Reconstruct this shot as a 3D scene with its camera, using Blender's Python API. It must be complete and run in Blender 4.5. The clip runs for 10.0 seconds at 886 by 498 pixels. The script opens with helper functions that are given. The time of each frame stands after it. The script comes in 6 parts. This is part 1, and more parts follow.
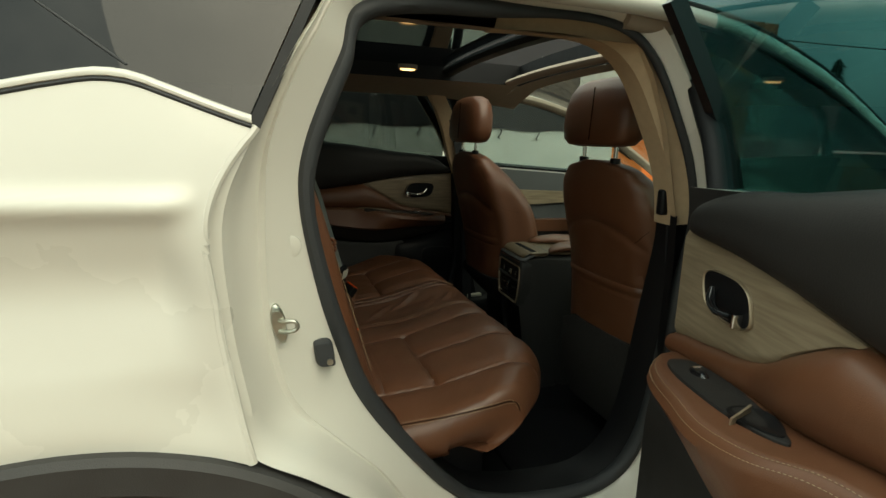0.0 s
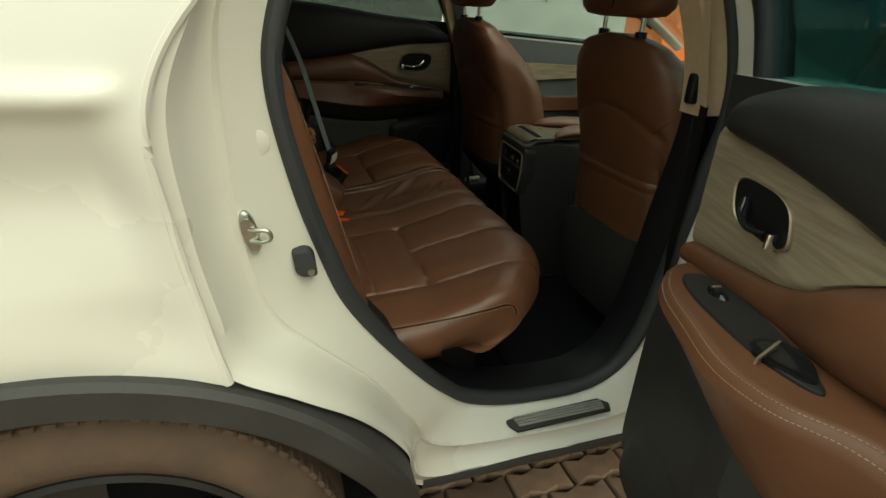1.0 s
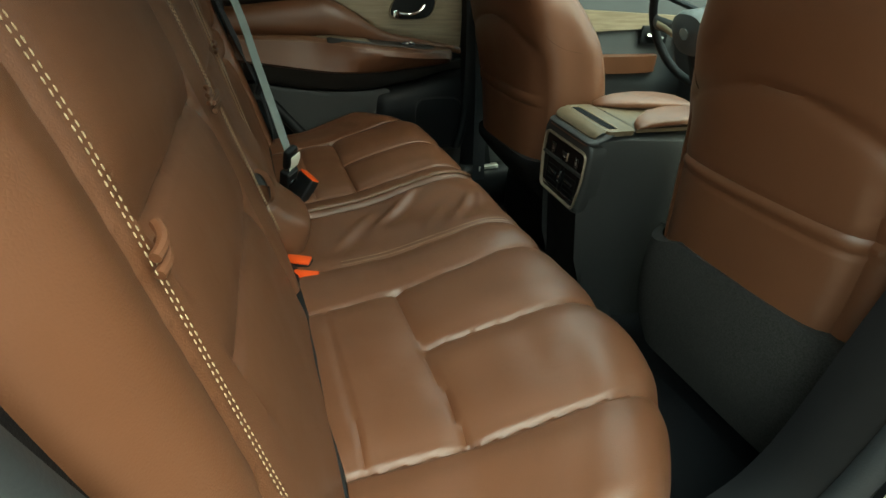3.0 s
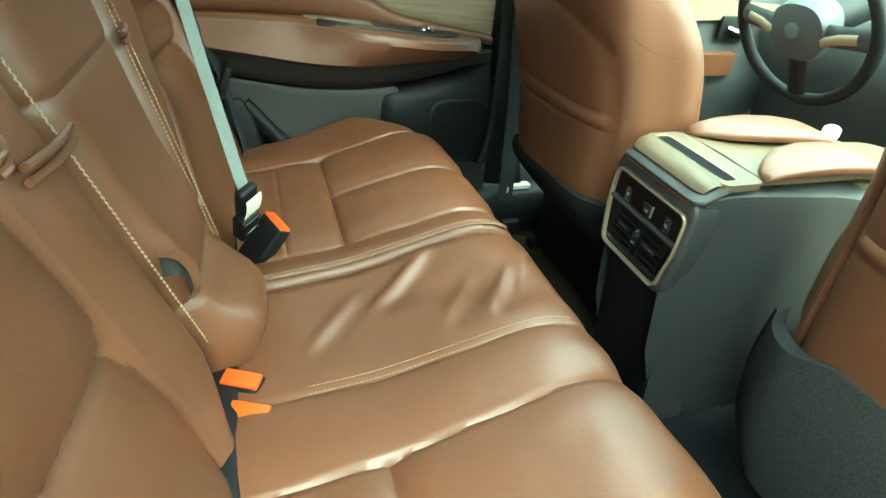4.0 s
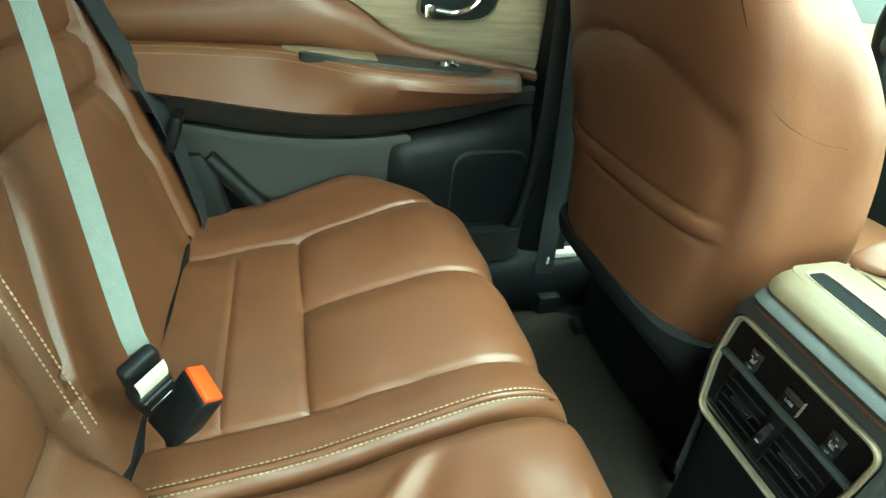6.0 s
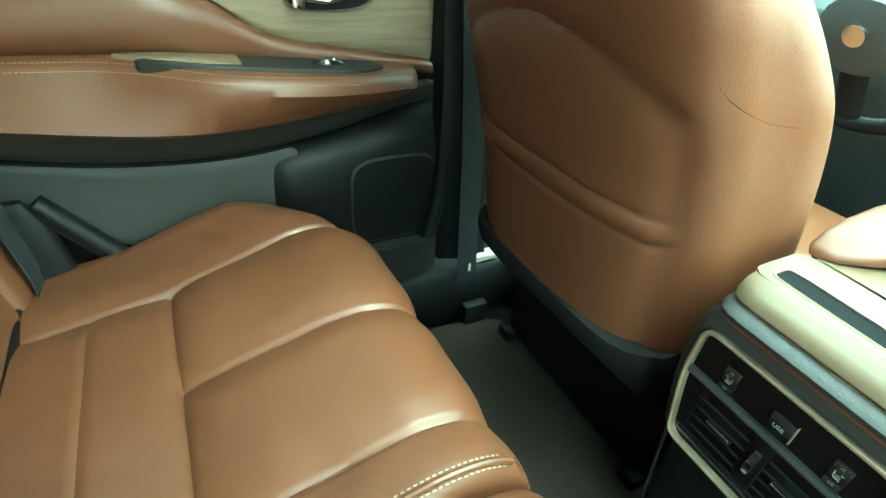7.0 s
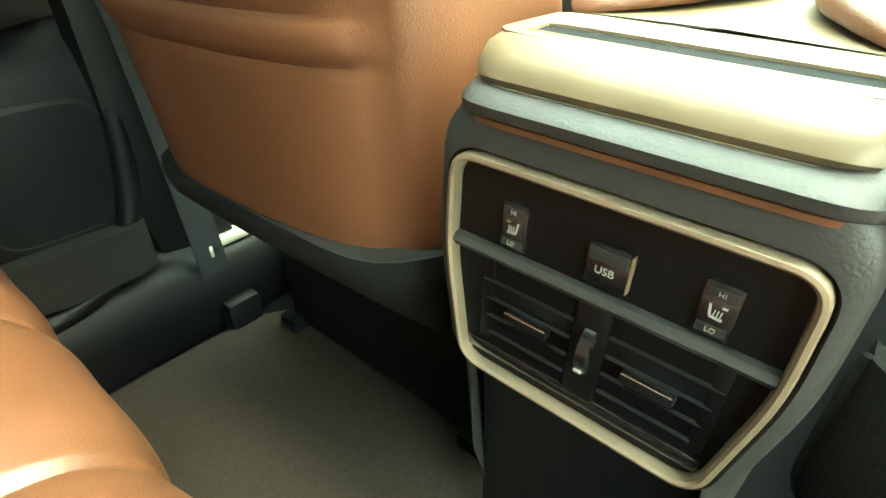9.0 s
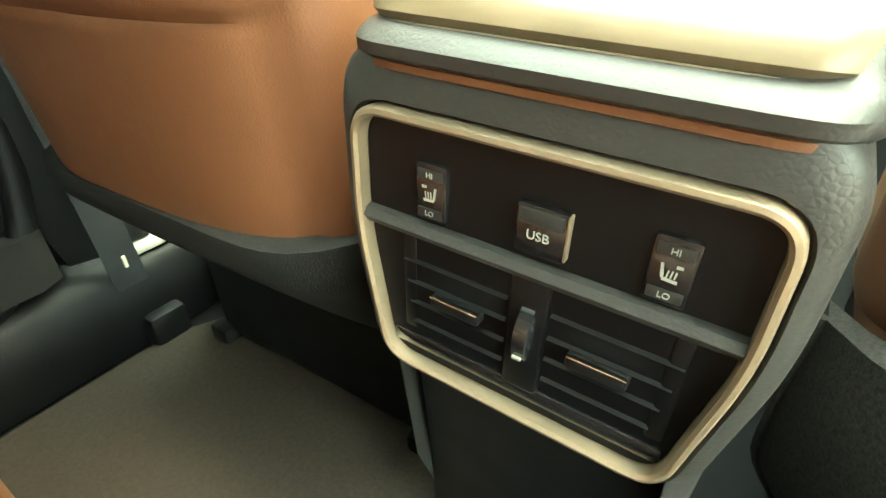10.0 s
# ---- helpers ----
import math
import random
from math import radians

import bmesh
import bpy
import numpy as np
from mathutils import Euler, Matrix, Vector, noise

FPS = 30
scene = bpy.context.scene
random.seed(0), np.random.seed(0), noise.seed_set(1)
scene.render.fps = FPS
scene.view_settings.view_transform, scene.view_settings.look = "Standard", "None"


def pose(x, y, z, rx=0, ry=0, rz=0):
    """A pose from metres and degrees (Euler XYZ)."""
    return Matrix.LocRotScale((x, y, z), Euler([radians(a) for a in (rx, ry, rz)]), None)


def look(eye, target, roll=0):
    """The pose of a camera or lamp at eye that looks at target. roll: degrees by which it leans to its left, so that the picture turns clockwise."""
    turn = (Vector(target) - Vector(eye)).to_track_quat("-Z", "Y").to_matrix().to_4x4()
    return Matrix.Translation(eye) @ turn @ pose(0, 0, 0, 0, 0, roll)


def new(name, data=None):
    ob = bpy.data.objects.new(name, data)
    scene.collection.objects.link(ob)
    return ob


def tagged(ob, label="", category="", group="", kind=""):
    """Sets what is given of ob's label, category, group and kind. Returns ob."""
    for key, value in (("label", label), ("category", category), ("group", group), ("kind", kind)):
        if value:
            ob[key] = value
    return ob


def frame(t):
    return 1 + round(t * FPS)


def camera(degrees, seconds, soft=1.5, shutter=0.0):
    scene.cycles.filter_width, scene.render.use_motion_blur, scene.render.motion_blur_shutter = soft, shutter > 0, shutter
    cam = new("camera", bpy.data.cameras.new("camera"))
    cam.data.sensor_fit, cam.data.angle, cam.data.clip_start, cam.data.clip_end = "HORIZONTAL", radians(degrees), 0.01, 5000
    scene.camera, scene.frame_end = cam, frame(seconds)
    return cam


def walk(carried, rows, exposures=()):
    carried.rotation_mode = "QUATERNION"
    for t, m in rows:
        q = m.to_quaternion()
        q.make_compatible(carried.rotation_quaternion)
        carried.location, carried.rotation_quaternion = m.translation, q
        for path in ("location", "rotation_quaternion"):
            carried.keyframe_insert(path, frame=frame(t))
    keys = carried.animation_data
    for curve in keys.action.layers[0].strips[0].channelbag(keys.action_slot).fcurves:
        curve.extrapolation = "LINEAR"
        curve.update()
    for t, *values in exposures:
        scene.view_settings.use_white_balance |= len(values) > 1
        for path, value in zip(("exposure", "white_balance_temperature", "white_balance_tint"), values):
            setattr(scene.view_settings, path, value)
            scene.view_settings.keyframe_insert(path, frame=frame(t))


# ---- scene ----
cam = camera(80.0, 10.0)
PATH = [
    (0, (0.039, -1.708, 1.31), (0.67, 0.148, 0.914), 1.9),
    (0.5, (0.045, -1.68, 1.308), (0.677, 0.126, 0.724), 2.7),
    (1, (0.083, -1.592, 1.325), (0.692, 0.114, 0.476), 3.1),
    (1.5, (0.112, -1.456, 1.324), (0.697, 0.179, 0.331), 3.0),
    (2, (0.146, -1.344, 1.322), (0.715, 0.277, 0.298), 2.4),
    (2.5, (0.201, -1.165, 1.306), (0.782, 0.449, 0.277), 2.4),
    (2.7, (0.205, -1.089, 1.29), (0.828, 0.522, 0.283), 3.0),
    (3.8, (0.307, -0.602, 1.205), (0.928, 0.992, 0.169), 4.8),
    (4, (0.332, -0.553, 1.218), (0.938, 1.022, 0.144), 5.6),
    (4.5, (0.396, -0.432, 1.179), (0.957, 1.158, 0.103), 6.4),
    (5, (0.416, -0.358, 1.183), (0.927, 1.239, 0.092), 6.8),
    (5.5, (0.431, -0.271, 1.2), (0.886, 1.331, 0.092), 6.0),
    (5.7, (0.446, -0.245, 1.219), (0.893, 1.363, 0.117), 5.4),
    (6.8, (0.473, -0.078, 1.225), (1.259, 1.391, 0.118), 6.4),
    (7, (0.5, -0.073, 1.194), (1.313, 1.384, 0.091), 4.6),
    (7.5, (0.515, -0.07, 1.155), (1.432, 1.339, 0.072), 3.1),
    (8, (0.578, -0.094, 1.079), (1.601, 1.319, 0.101), 0.9),
    (8.5, (0.625, -0.049, 1.037), (1.824, 1.156, -0.016), 0.4),
    (9, (0.699, -0.028, 0.983), (1.991, 1.072, -0.076), -0.8),
    (9.5, (0.73, -0.015, 0.956), (2.09, 0.998, -0.105), -1.2),
    (10, (0.736, -0.023, 0.949), (2.13, 0.935, -0.117), -1.4),
]
walk(cam, [(t, look(eye, target, roll)) for t, eye, target, roll in PATH], exposures=[(0.0, -0.15, 7600, -1), (1.5, 0.0, 7600, -3), (2.5, 0.65, 7100, 0), (2.8, 1.2, 7000, -5), (4.0, 3.5, 6200, -26), (5.5, 3.62, 6250, -27), (7.0, 3.8, 5750, -35), (8.5, 4.15, 7100, -24), (10.0, 4.85, 8000, -12)])

# ---------------- world and light ----------------
world = bpy.data.worlds.new("overcast_sky")
scene.world = world
world.use_nodes = True
wn = world.node_tree
wn.nodes.clear()
w_out = wn.nodes.new("ShaderNodeOutputWorld")
w_bg = wn.nodes.new("ShaderNodeBackground")
w_sky = wn.nodes.new("ShaderNodeTexSky")
w_sky.sky_type = "NISHITA"
w_sky.sun_disc = False
w_sky.sun_elevation = radians(49)
w_sky.sun_rotation = radians(158)
w_sky.dust_density = 3.0
w_geo = wn.nodes.new("ShaderNodeTexCoord")
w_noise = wn.nodes.new("ShaderNodeTexNoise")
w_noise.inputs["Scale"].default_value = 2.2
w_noise.inputs["Detail"].default_value = 5.0
w_ramp = wn.nodes.new("ShaderNodeValToRGB")
w_ramp.color_ramp.elements[0].position, w_ramp.color_ramp.elements[1].position = 0.35, 0.68
w_ramp.color_ramp.elements[0].color = (1.6, 2.55, 3.0, 1)
w_ramp.color_ramp.elements[1].color = (9.6, 10.2, 9.8, 1)
w_mix = wn.nodes.new("ShaderNodeMix")
w_mix.data_type = "RGBA"
w_mix.inputs["Factor"].default_value = 0.75
wn.links.new(w_geo.outputs["Generated"], w_noise.inputs["Vector"])
wn.links.new(w_noise.outputs["Fac"], w_ramp.inputs["Fac"])
wn.links.new(w_sky.outputs["Color"], w_mix.inputs["A"])
wn.links.new(w_ramp.outputs["Color"], w_mix.inputs["B"])
# an overcast dome is brightest overhead
w_sep = wn.nodes.new("ShaderNodeSeparateXYZ")
w_dome = wn.nodes.new("ShaderNodeMapRange")
w_dome.inputs["From Min"].default_value, w_dome.inputs["From Max"].default_value = 0.0, 1.0
w_dome.inputs["To Min"].default_value, w_dome.inputs["To Max"].default_value = 0.42, 1.95
w_mul = wn.nodes.new("ShaderNodeVectorMath")
w_mul.operation = "SCALE"
wn.links.new(w_geo.outputs["Generated"], w_sep.inputs["Vector"])
wn.links.new(w_sep.outputs["Z"], w_dome.inputs["Value"])
wn.links.new(w_mix.outputs["Result"], w_mul.inputs[0])
# sky gain added behind the car to brighten the open door's inner side
w_rear = wn.nodes.new("ShaderNodeMapRange")
w_rear.inputs["From Min"].default_value, w_rear.inputs["From Max"].default_value = -1.0, 1.0
w_rear.inputs["To Min"].default_value, w_rear.inputs["To Max"].default_value = 1.5, 0.9
wn.links.new(w_sep.outputs["X"], w_rear.inputs["Value"])
w_both = wn.nodes.new("ShaderNodeMath")
w_both.operation = "MULTIPLY"
wn.links.new(w_dome.outputs["Result"], w_both.inputs[0])
wn.links.new(w_rear.outputs["Result"], w_both.inputs[1])
wn.links.new(w_both.outputs["Value"], w_mul.inputs["Scale"])
wn.links.new(w_mul.outputs["Vector"], w_bg.inputs["Color"])
wn.links.new(w_bg.outputs["Background"], w_out.inputs["Surface"])
w_bg.inputs["Strength"].default_value = 0.175

sun_data = bpy.data.lights.new("sun", "SUN")
sun_data.energy = 1.55
sun_data.angle = radians(60)
sun_data.color = (1.0, 0.93, 0.82)
sun = new("sun", sun_data)
sun.matrix_world = look((2.8, -5.5, 7.2), (0, 0, 0))


# ---------------- materials ----------------
def mat(name, color, rough=0.5, metal=0.0, var=0.12, scale=6.0, bump=0.0, bump_scale=200.0, coat=0.0, spec=0.5,
        kind="noise", color2=None, detail=6.0):
    """A principled material whose colour wavers between two tones at a large and a small scale, with fine relief."""
    m = bpy.data.materials.new(name)
    m.use_nodes = True
    n = m.node_tree
    b = n.nodes["Principled BSDF"]
    co = n.nodes.new("ShaderNodeTexCoord")
    big = n.nodes.new("ShaderNodeTexNoise")
    big.inputs["Scale"].default_value, big.inputs["Detail"].default_value = scale, detail
    n.links.new(co.outputs["Object"], big.inputs["Vector"])
    mix = n.nodes.new("ShaderNodeMix")
    mix.data_type = "RGBA"
    c2 = color2 or tuple(max(0.0, c * (1 - 2.2 * var)) for c in color)
    c1 = tuple(min(1.0, c * (1 + var)) for c in color)
    mix.inputs["A"].default_value, mix.inputs["B"].default_value = (*c2, 1), (*c1, 1)
    n.links.new(big.outputs["Fac"], mix.inputs["Factor"])
    n.links.new(mix.outputs["Result"], b.inputs["Base Color"])
    b.inputs["Roughness"].default_value, b.inputs["Metallic"].default_value = rough, metal
    b.inputs["Coat Weight"].default_value, b.inputs["Specular IOR Level"].default_value = coat, spec
    rr = n.nodes.new("ShaderNodeMapRange")
    rr.inputs["To Min"].default_value, rr.inputs["To Max"].default_value = rough * 0.82, min(1.0, rough * 1.2)
    n.links.new(big.outputs["Fac"], rr.inputs["Value"])
    n.links.new(rr.outputs["Result"], b.inputs["Roughness"])
    if bump:
        if kind == "cells":
            fine = n.nodes.new("ShaderNodeTexVoronoi")
            fine.feature = "DISTANCE_TO_EDGE"
            out = fine.outputs["Distance"]
        else:
            fine = n.nodes.new("ShaderNodeTexNoise")
            fine.inputs["Detail"].default_value = 3.0
            out = fine.outputs["Fac"]
        fine.inputs["Scale"].default_value = bump_scale
        n.links.new(co.outputs["Object"], fine.inputs["Vector"])
        bp = n.nodes.new("ShaderNodeBump")
        bp.inputs["Strength"].default_value, bp.inputs["Distance"].default_value = bump, 0.001
        n.links.new(out, bp.inputs["Height"])
        n.links.new(bp.outputs["Normal"], b.inputs["Normal"])
    return m


def glass(name, tint, rough=0.02, low=0.045):
    """A thin pane: tinted light passes, and gloss rises at a slant."""
    m = bpy.data.materials.new(name)
    m.use_nodes = True
    n = m.node_tree
    n.nodes.clear()
    out = n.nodes.new("ShaderNodeOutputMaterial")
    tr = n.nodes.new("ShaderNodeBsdfTransparent")
    tr.inputs["Color"].default_value = (*tint, 1)
    gl = n.nodes.new("ShaderNodeBsdfGlossy")
    gl.inputs["Roughness"].default_value = rough
    lw = n.nodes.new("ShaderNodeLayerWeight")
    lw.inputs["Blend"].default_value = 0.5
    pw = n.nodes.new("ShaderNodeMath")
    pw.operation = "POWER"
    pw.inputs[1].default_value = 4.0
    n.links.new(lw.outputs["Facing"], pw.inputs[0])
    fr = n.nodes.new("ShaderNodeMapRange")
    fr.inputs["To Min"].default_value, fr.inputs["To Max"].default_value = low, 0.95
    n.links.new(pw.outputs["Value"], fr.inputs["Value"])
    mx = n.nodes.new("ShaderNodeMixShader")
    n.links.new(fr.outputs["Result"], mx.inputs["Fac"])
    n.links.new(tr.outputs["BSDF"], mx.inputs[1])
    n.links.new(gl.outputs["BSDF"], mx.inputs[2])
    n.links.new(mx.outputs["Shader"], out.inputs["Surface"])
    return m


def grain(name, dark, light, rough, stretch, scale, metal=0.0, coat=0.3):
    """A streaked finish: bands drawn out along one axis, with slow waves in them."""
    m = bpy.data.materials.new(name)
    m.use_nodes = True
    n = m.node_tree
    b = n.nodes["Principled BSDF"]
    co = n.nodes.new("ShaderNodeTexCoord")
    mp = n.nodes.new("ShaderNodeMapping")
    mp.inputs["Scale"].default_value = stretch
    nz = n.nodes.new("ShaderNodeTexNoise")
    nz.inputs["Scale"].default_value, nz.inputs["Detail"].default_value, nz.inputs["Distortion"].default_value = scale, 8.0, 0.25
    rp = n.nodes.new("ShaderNodeValToRGB")
    rp.color_ramp.elements[0].position, rp.color_ramp.elements[1].position = 0.36, 0.66
    rp.color_ramp.elements[0].color, rp.color_ramp.elements[1].color = (*dark, 1), (*light, 1)
    n.links.new(co.outputs["Object"], mp.inputs["Vector"])
    n.links.new(mp.outputs["Vector"], nz.inputs["Vector"])
    n.links.new(nz.outputs["Fac"], rp.inputs["Fac"])
    n.links.new(rp.outputs["Color"], b.inputs["Base Color"])
    b.inputs["Roughness"].default_value, b.inputs["Metallic"].default_value, b.inputs["Coat Weight"].default_value = rough, metal, coat
    return m


LEATHER = mat("brown_leather", (0.130, 0.051, 0.0245), 0.40, var=0.10, scale=9, bump=0.22, bump_scale=420, kind="cells", spec=0.55)


def creased(m, scale, depth):
    """Adds soft hide creases over the fine grain of a material."""
    n = m.node_tree
    b = n.nodes["Principled BSDF"]
    co = n.nodes.new("ShaderNodeTexCoord")
    wob = n.nodes.new("ShaderNodeTexNoise")
    wob.inputs["Scale"].default_value, wob.inputs["Detail"].default_value, wob.inputs["Distortion"].default_value = scale, 5.0, 1.2
    n.links.new(co.outputs["Object"], wob.inputs["Vector"])
    bp = n.nodes.new("ShaderNodeBump")
    bp.inputs["Strength"].default_value, bp.inputs["Distance"].default_value = 0.5, depth
    n.links.new(wob.outputs["Fac"], bp.inputs["Height"])
    old = b.inputs["Normal"].links
    if old:
        n.links.new(old[0].from_socket, bp.inputs["Normal"])
    n.links.new(bp.outputs["Normal"], b.inputs["Normal"])


creased(LEATHER, 22.0, 0.0009)
LEATHER_SEAM = mat("leather_seam", (0.030, 0.013, 0.006), 0.8, var=0.1, spec=0.1)
THREAD = mat("cream_thread", (0.36, 0.265, 0.165), 0.8, var=0.1, scale=80)
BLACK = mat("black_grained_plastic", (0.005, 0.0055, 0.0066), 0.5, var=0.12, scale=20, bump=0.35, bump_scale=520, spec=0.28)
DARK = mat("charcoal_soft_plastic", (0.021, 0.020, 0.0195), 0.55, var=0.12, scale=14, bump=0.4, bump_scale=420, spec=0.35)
BAND = mat("charcoal_band_plastic", (0.036, 0.034, 0.031), 0.6, var=0.1, scale=14, bump=0.3, bump_scale=420, spec=0.35)
GREY = mat("grey_door_panel", (0.036, 0.036, 0.035), 0.6, var=0.1, scale=12, bump=0.3, bump_scale=420)
VENT = mat("vent_black_plastic", (0.003, 0.0032, 0.004), 0.4, var=0.1, spec=0.2)
GLOSS = mat("gloss_black_plastic", (0.010, 0.010, 0.011), 0.16, var=0.1, coat=0.4)
CONSOLE = mat("console_grained_plastic", (0.027, 0.0275, 0.0265), 0.52, var=0.10, scale=20, bump=0.30, bump_scale=330, kind="cells", spec=0.5)
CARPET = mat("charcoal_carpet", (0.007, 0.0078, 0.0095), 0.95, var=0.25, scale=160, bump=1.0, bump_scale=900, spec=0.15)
# mat carpet lightened to carry the light on the far floor
MAT_LIT = mat("lit_floor_mat", (0.062, 0.050, 0.040), 0.95, var=0.25, scale=180, bump=1.0, bump_scale=800, spec=0.15)
# one seat-back carpet twice: lighter as lit, darker as shaded
LOW_BACK_LIT = mat("lit_back_carpet", (0.043, 0.041, 0.039), 0.95, var=0.5, scale=330, bump=0.9, bump_scale=700, spec=0.1)
LOW_BACK_SHADED = mat("shaded_back_carpet", (0.014, 0.014, 0.014), 0.95, var=0.42, scale=330, bump=0.8, bump_scale=700, spec=0.2)
PAINT = mat("white_pearl_paint", (0.65, 0.635, 0.57), 0.28, var=0.03, scale=3, coat=0.6, bump=0.02, bump_scale=900)
RUBBER = mat("black_rubber_seal", (0.028, 0.031, 0.034), 0.62, var=0.15, scale=40, bump=0.25, bump_scale=300)
TRIM = mat("matt_black_arch_trim", (0.040, 0.039, 0.038), 0.62, var=0.2, scale=18, bump=0.5, bump_scale=500)
TYRE = mat("dusty_tyre_rubber", (0.12, 0.078, 0.052), 0.9, var=0.3, scale=16, bump=0.7, bump_scale=180)
RIM = mat("dark_wheel_rim", (0.045, 0.045, 0.046), 0.3, metal=0.6, var=0.2, scale=12)
CHROME = mat("bright_chrome", (0.80, 0.79, 0.76), 0.12, metal=1.0, var=0.05, scale=30)
STEEL = mat("zinc_plated_steel", (0.55, 0.54, 0.48), 0.3, metal=1.0, var=0.25, scale=60, color2=(0.30, 0.34, 0.30))
SATIN = mat("satin_silver_frame", (0.36, 0.285, 0.20), 0.48, metal=0.7, var=0.05, scale=40)
CHAMPAGNE = grain("champagne_brushed_top", (0.112, 0.080, 0.045), (0.142, 0.102, 0.060), 0.50, (4, 1, 4), 26, metal=0.15, coat=0.1)
INSERT = grain("pale_grained_door_insert", (0.21, 0.16, 0.105), (0.30, 0.238, 0.162), 0.45, (1.0, 1.0, 14), 9, metal=0.0, coat=0.2)
BEIGE = mat("beige_pillar_cloth", (0.50, 0.37, 0.235), 0.85, var=0.08, scale=60, bump=0.3, bump_scale=700)
HEADLINER = mat("beige_headliner", (0.33, 0.27, 0.21), 0.95, var=0.08, scale=50, bump=0.3, bump_scale=700)
WEBBING = mat("grey_belt_webbing", (0.19, 0.21, 0.195), 0.7, var=0.1, scale=120, bump=0.8, bump_scale=900)
WEB_DARK = mat("dark_belt_webbing", (0.016, 0.018, 0.022), 0.7, var=0.1, scale=120, bump=0.8, bump_scale=900)
ORANGE = mat("orange_release_button", (0.80, 0.085, 0.012), 0.4, var=0.05, scale=40)
# paler than plain metal: window light on the sill strip is in the colour
SCUFF = mat("pale_scuff_metal", (0.72, 0.70, 0.62), 0.35, metal=0.2, var=0.05, scale=30)
RIB = mat("dull_silver_rib", (0.34, 0.34, 0.325), 0.55, metal=0.3, var=0.1, scale=40)
LABEL = mat("white_paper_label", (0.78, 0.74, 0.62), 0.7, var=0.05, scale=60)
INK = mat("pale_print", (0.30, 0.30, 0.27), 0.5, var=0.02)
TINT = glass("dark_tinted_glass", (0.31, 0.35, 0.34))
DEEP = glass("privacy_glass", (0.035, 0.045, 0.050), low=0.05)
SHADY = glass("dark_front_glass", (0.50, 0.62, 0.60))
TEAL = glass("teal_tinted_glass", (0.26, 0.47, 0.47), low=0.07)
CLEAR = glass("clear_glass", (0.66, 0.73, 0.71))
SCREEN = mat("dark_display_glass", (0.03, 0.045, 0.05), 0.1, var=0.1, coat=0.5)
DASH = mat("dash_soft_plastic", (0.055, 0.058, 0.060), 0.5, var=0.1, scale=16, bump=0.4, bump_scale=420)
PAVER = mat("brown_paver", (0.29, 0.185, 0.125), 0.9, var=0.28, scale=14, bump=0.9, bump_scale=120)
PAVER_FAR = mat("brown_paver_field", (0.29, 0.185, 0.125), 0.9, var=0.28, scale=14, bump=0.9, bump_scale=120)


def varied(m, single):
    """Each stone a little lighter or darker than its neighbours."""
    n = m.node_tree
    b = n.nodes["Principled BSDF"]
    if single:
        rnd = n.nodes.new("ShaderNodeObjectInfo").outputs["Random"]
    else:
        rnd = n.nodes.new("ShaderNodeNewGeometry").outputs["Random Per Island"]
    rng_ = n.nodes.new("ShaderNodeMapRange")
    rng_.inputs["To Min"].default_value, rng_.inputs["To Max"].default_value = 0.62, 1.25
    n.links.new(rnd, rng_.inputs["Value"])
    hsv = n.nodes.new("ShaderNodeHueSaturation")
    n.links.new(rng_.outputs["Result"], hsv.inputs["Value"])
    n.links.new(b.inputs["Base Color"].links[0].from_socket, hsv.inputs["Color"])
    n.links.new(hsv.outputs["Color"], b.inputs["Base Color"])


varied(PAVER, True)
varied(PAVER_FAR, False)
SOIL = mat("sandy_joint", (0.13, 0.095, 0.06), 0.95, var=0.3, scale=30, bump=0.8, bump_scale=150)
PLASTER = mat("white_plaster_wall", (0.62, 0.64, 0.60), 0.9, var=0.10, scale=2.0, bump=0.4, bump_scale=40)
BANNER = mat("black_mesh_banner", (0.030, 0.031, 0.036), 0.75, var=0.25, scale=3.0, bump=0.3, bump_scale=80)
ORANGE_WALL = mat("orange_facade_paint", (0.66, 0.17, 0.03), 0.7, var=0.12, scale=2.0, bump=0.3, bump_scale=40)
ROOF_RED = mat("red_roof_sheet", (0.33, 0.09, 0.04), 0.7, var=0.2, scale=4)
LEAF = mat("dark_fir_needles", (0.030, 0.052, 0.038), 0.85, var=0.3, scale=4)
BARK = mat("fir_bark", (0.10, 0.07, 0.05), 0.9, var=0.3, scale=12)


# ---------------- geometry helpers ----------------
def ob_mesh(name, verts, faces, material, parent=None, label="", smooth=True, kind=""):
    me = bpy.data.meshes.new(name)
    me.from_pydata([tuple(map(float, v)) for v in verts], [], faces)
    bm = bmesh.new()
    bm.from_mesh(me)
    bmesh.ops.remove_doubles(bm, verts=bm.verts, dist=1e-5)
    bmesh.ops.delete(bm, geom=[q for q in bm.verts if not q.link_faces], context="VERTS")
    bmesh.ops.recalc_face_normals(bm, faces=bm.faces)
    bm.to_mesh(me)
    bm.free()
    if smooth:
        me.polygons.foreach_set("use_smooth", [True] * len(me.polygons))
        me.set_sharp_from_angle(angle=radians(42))
    me.materials.append(material)
    o = new(name, me)
    if parent is not None:
        o.parent = parent
    if label or kind:
        tagged(o, label=label, kind=kind)
    return o


def thing(name, label, category, group="", kind="", at=(0, 0, 0)):
    e = new(name)
    e.empty_display_size = 0.1
    e.location = at
    return tagged(e, label=label, category=category, group=group, kind=kind)


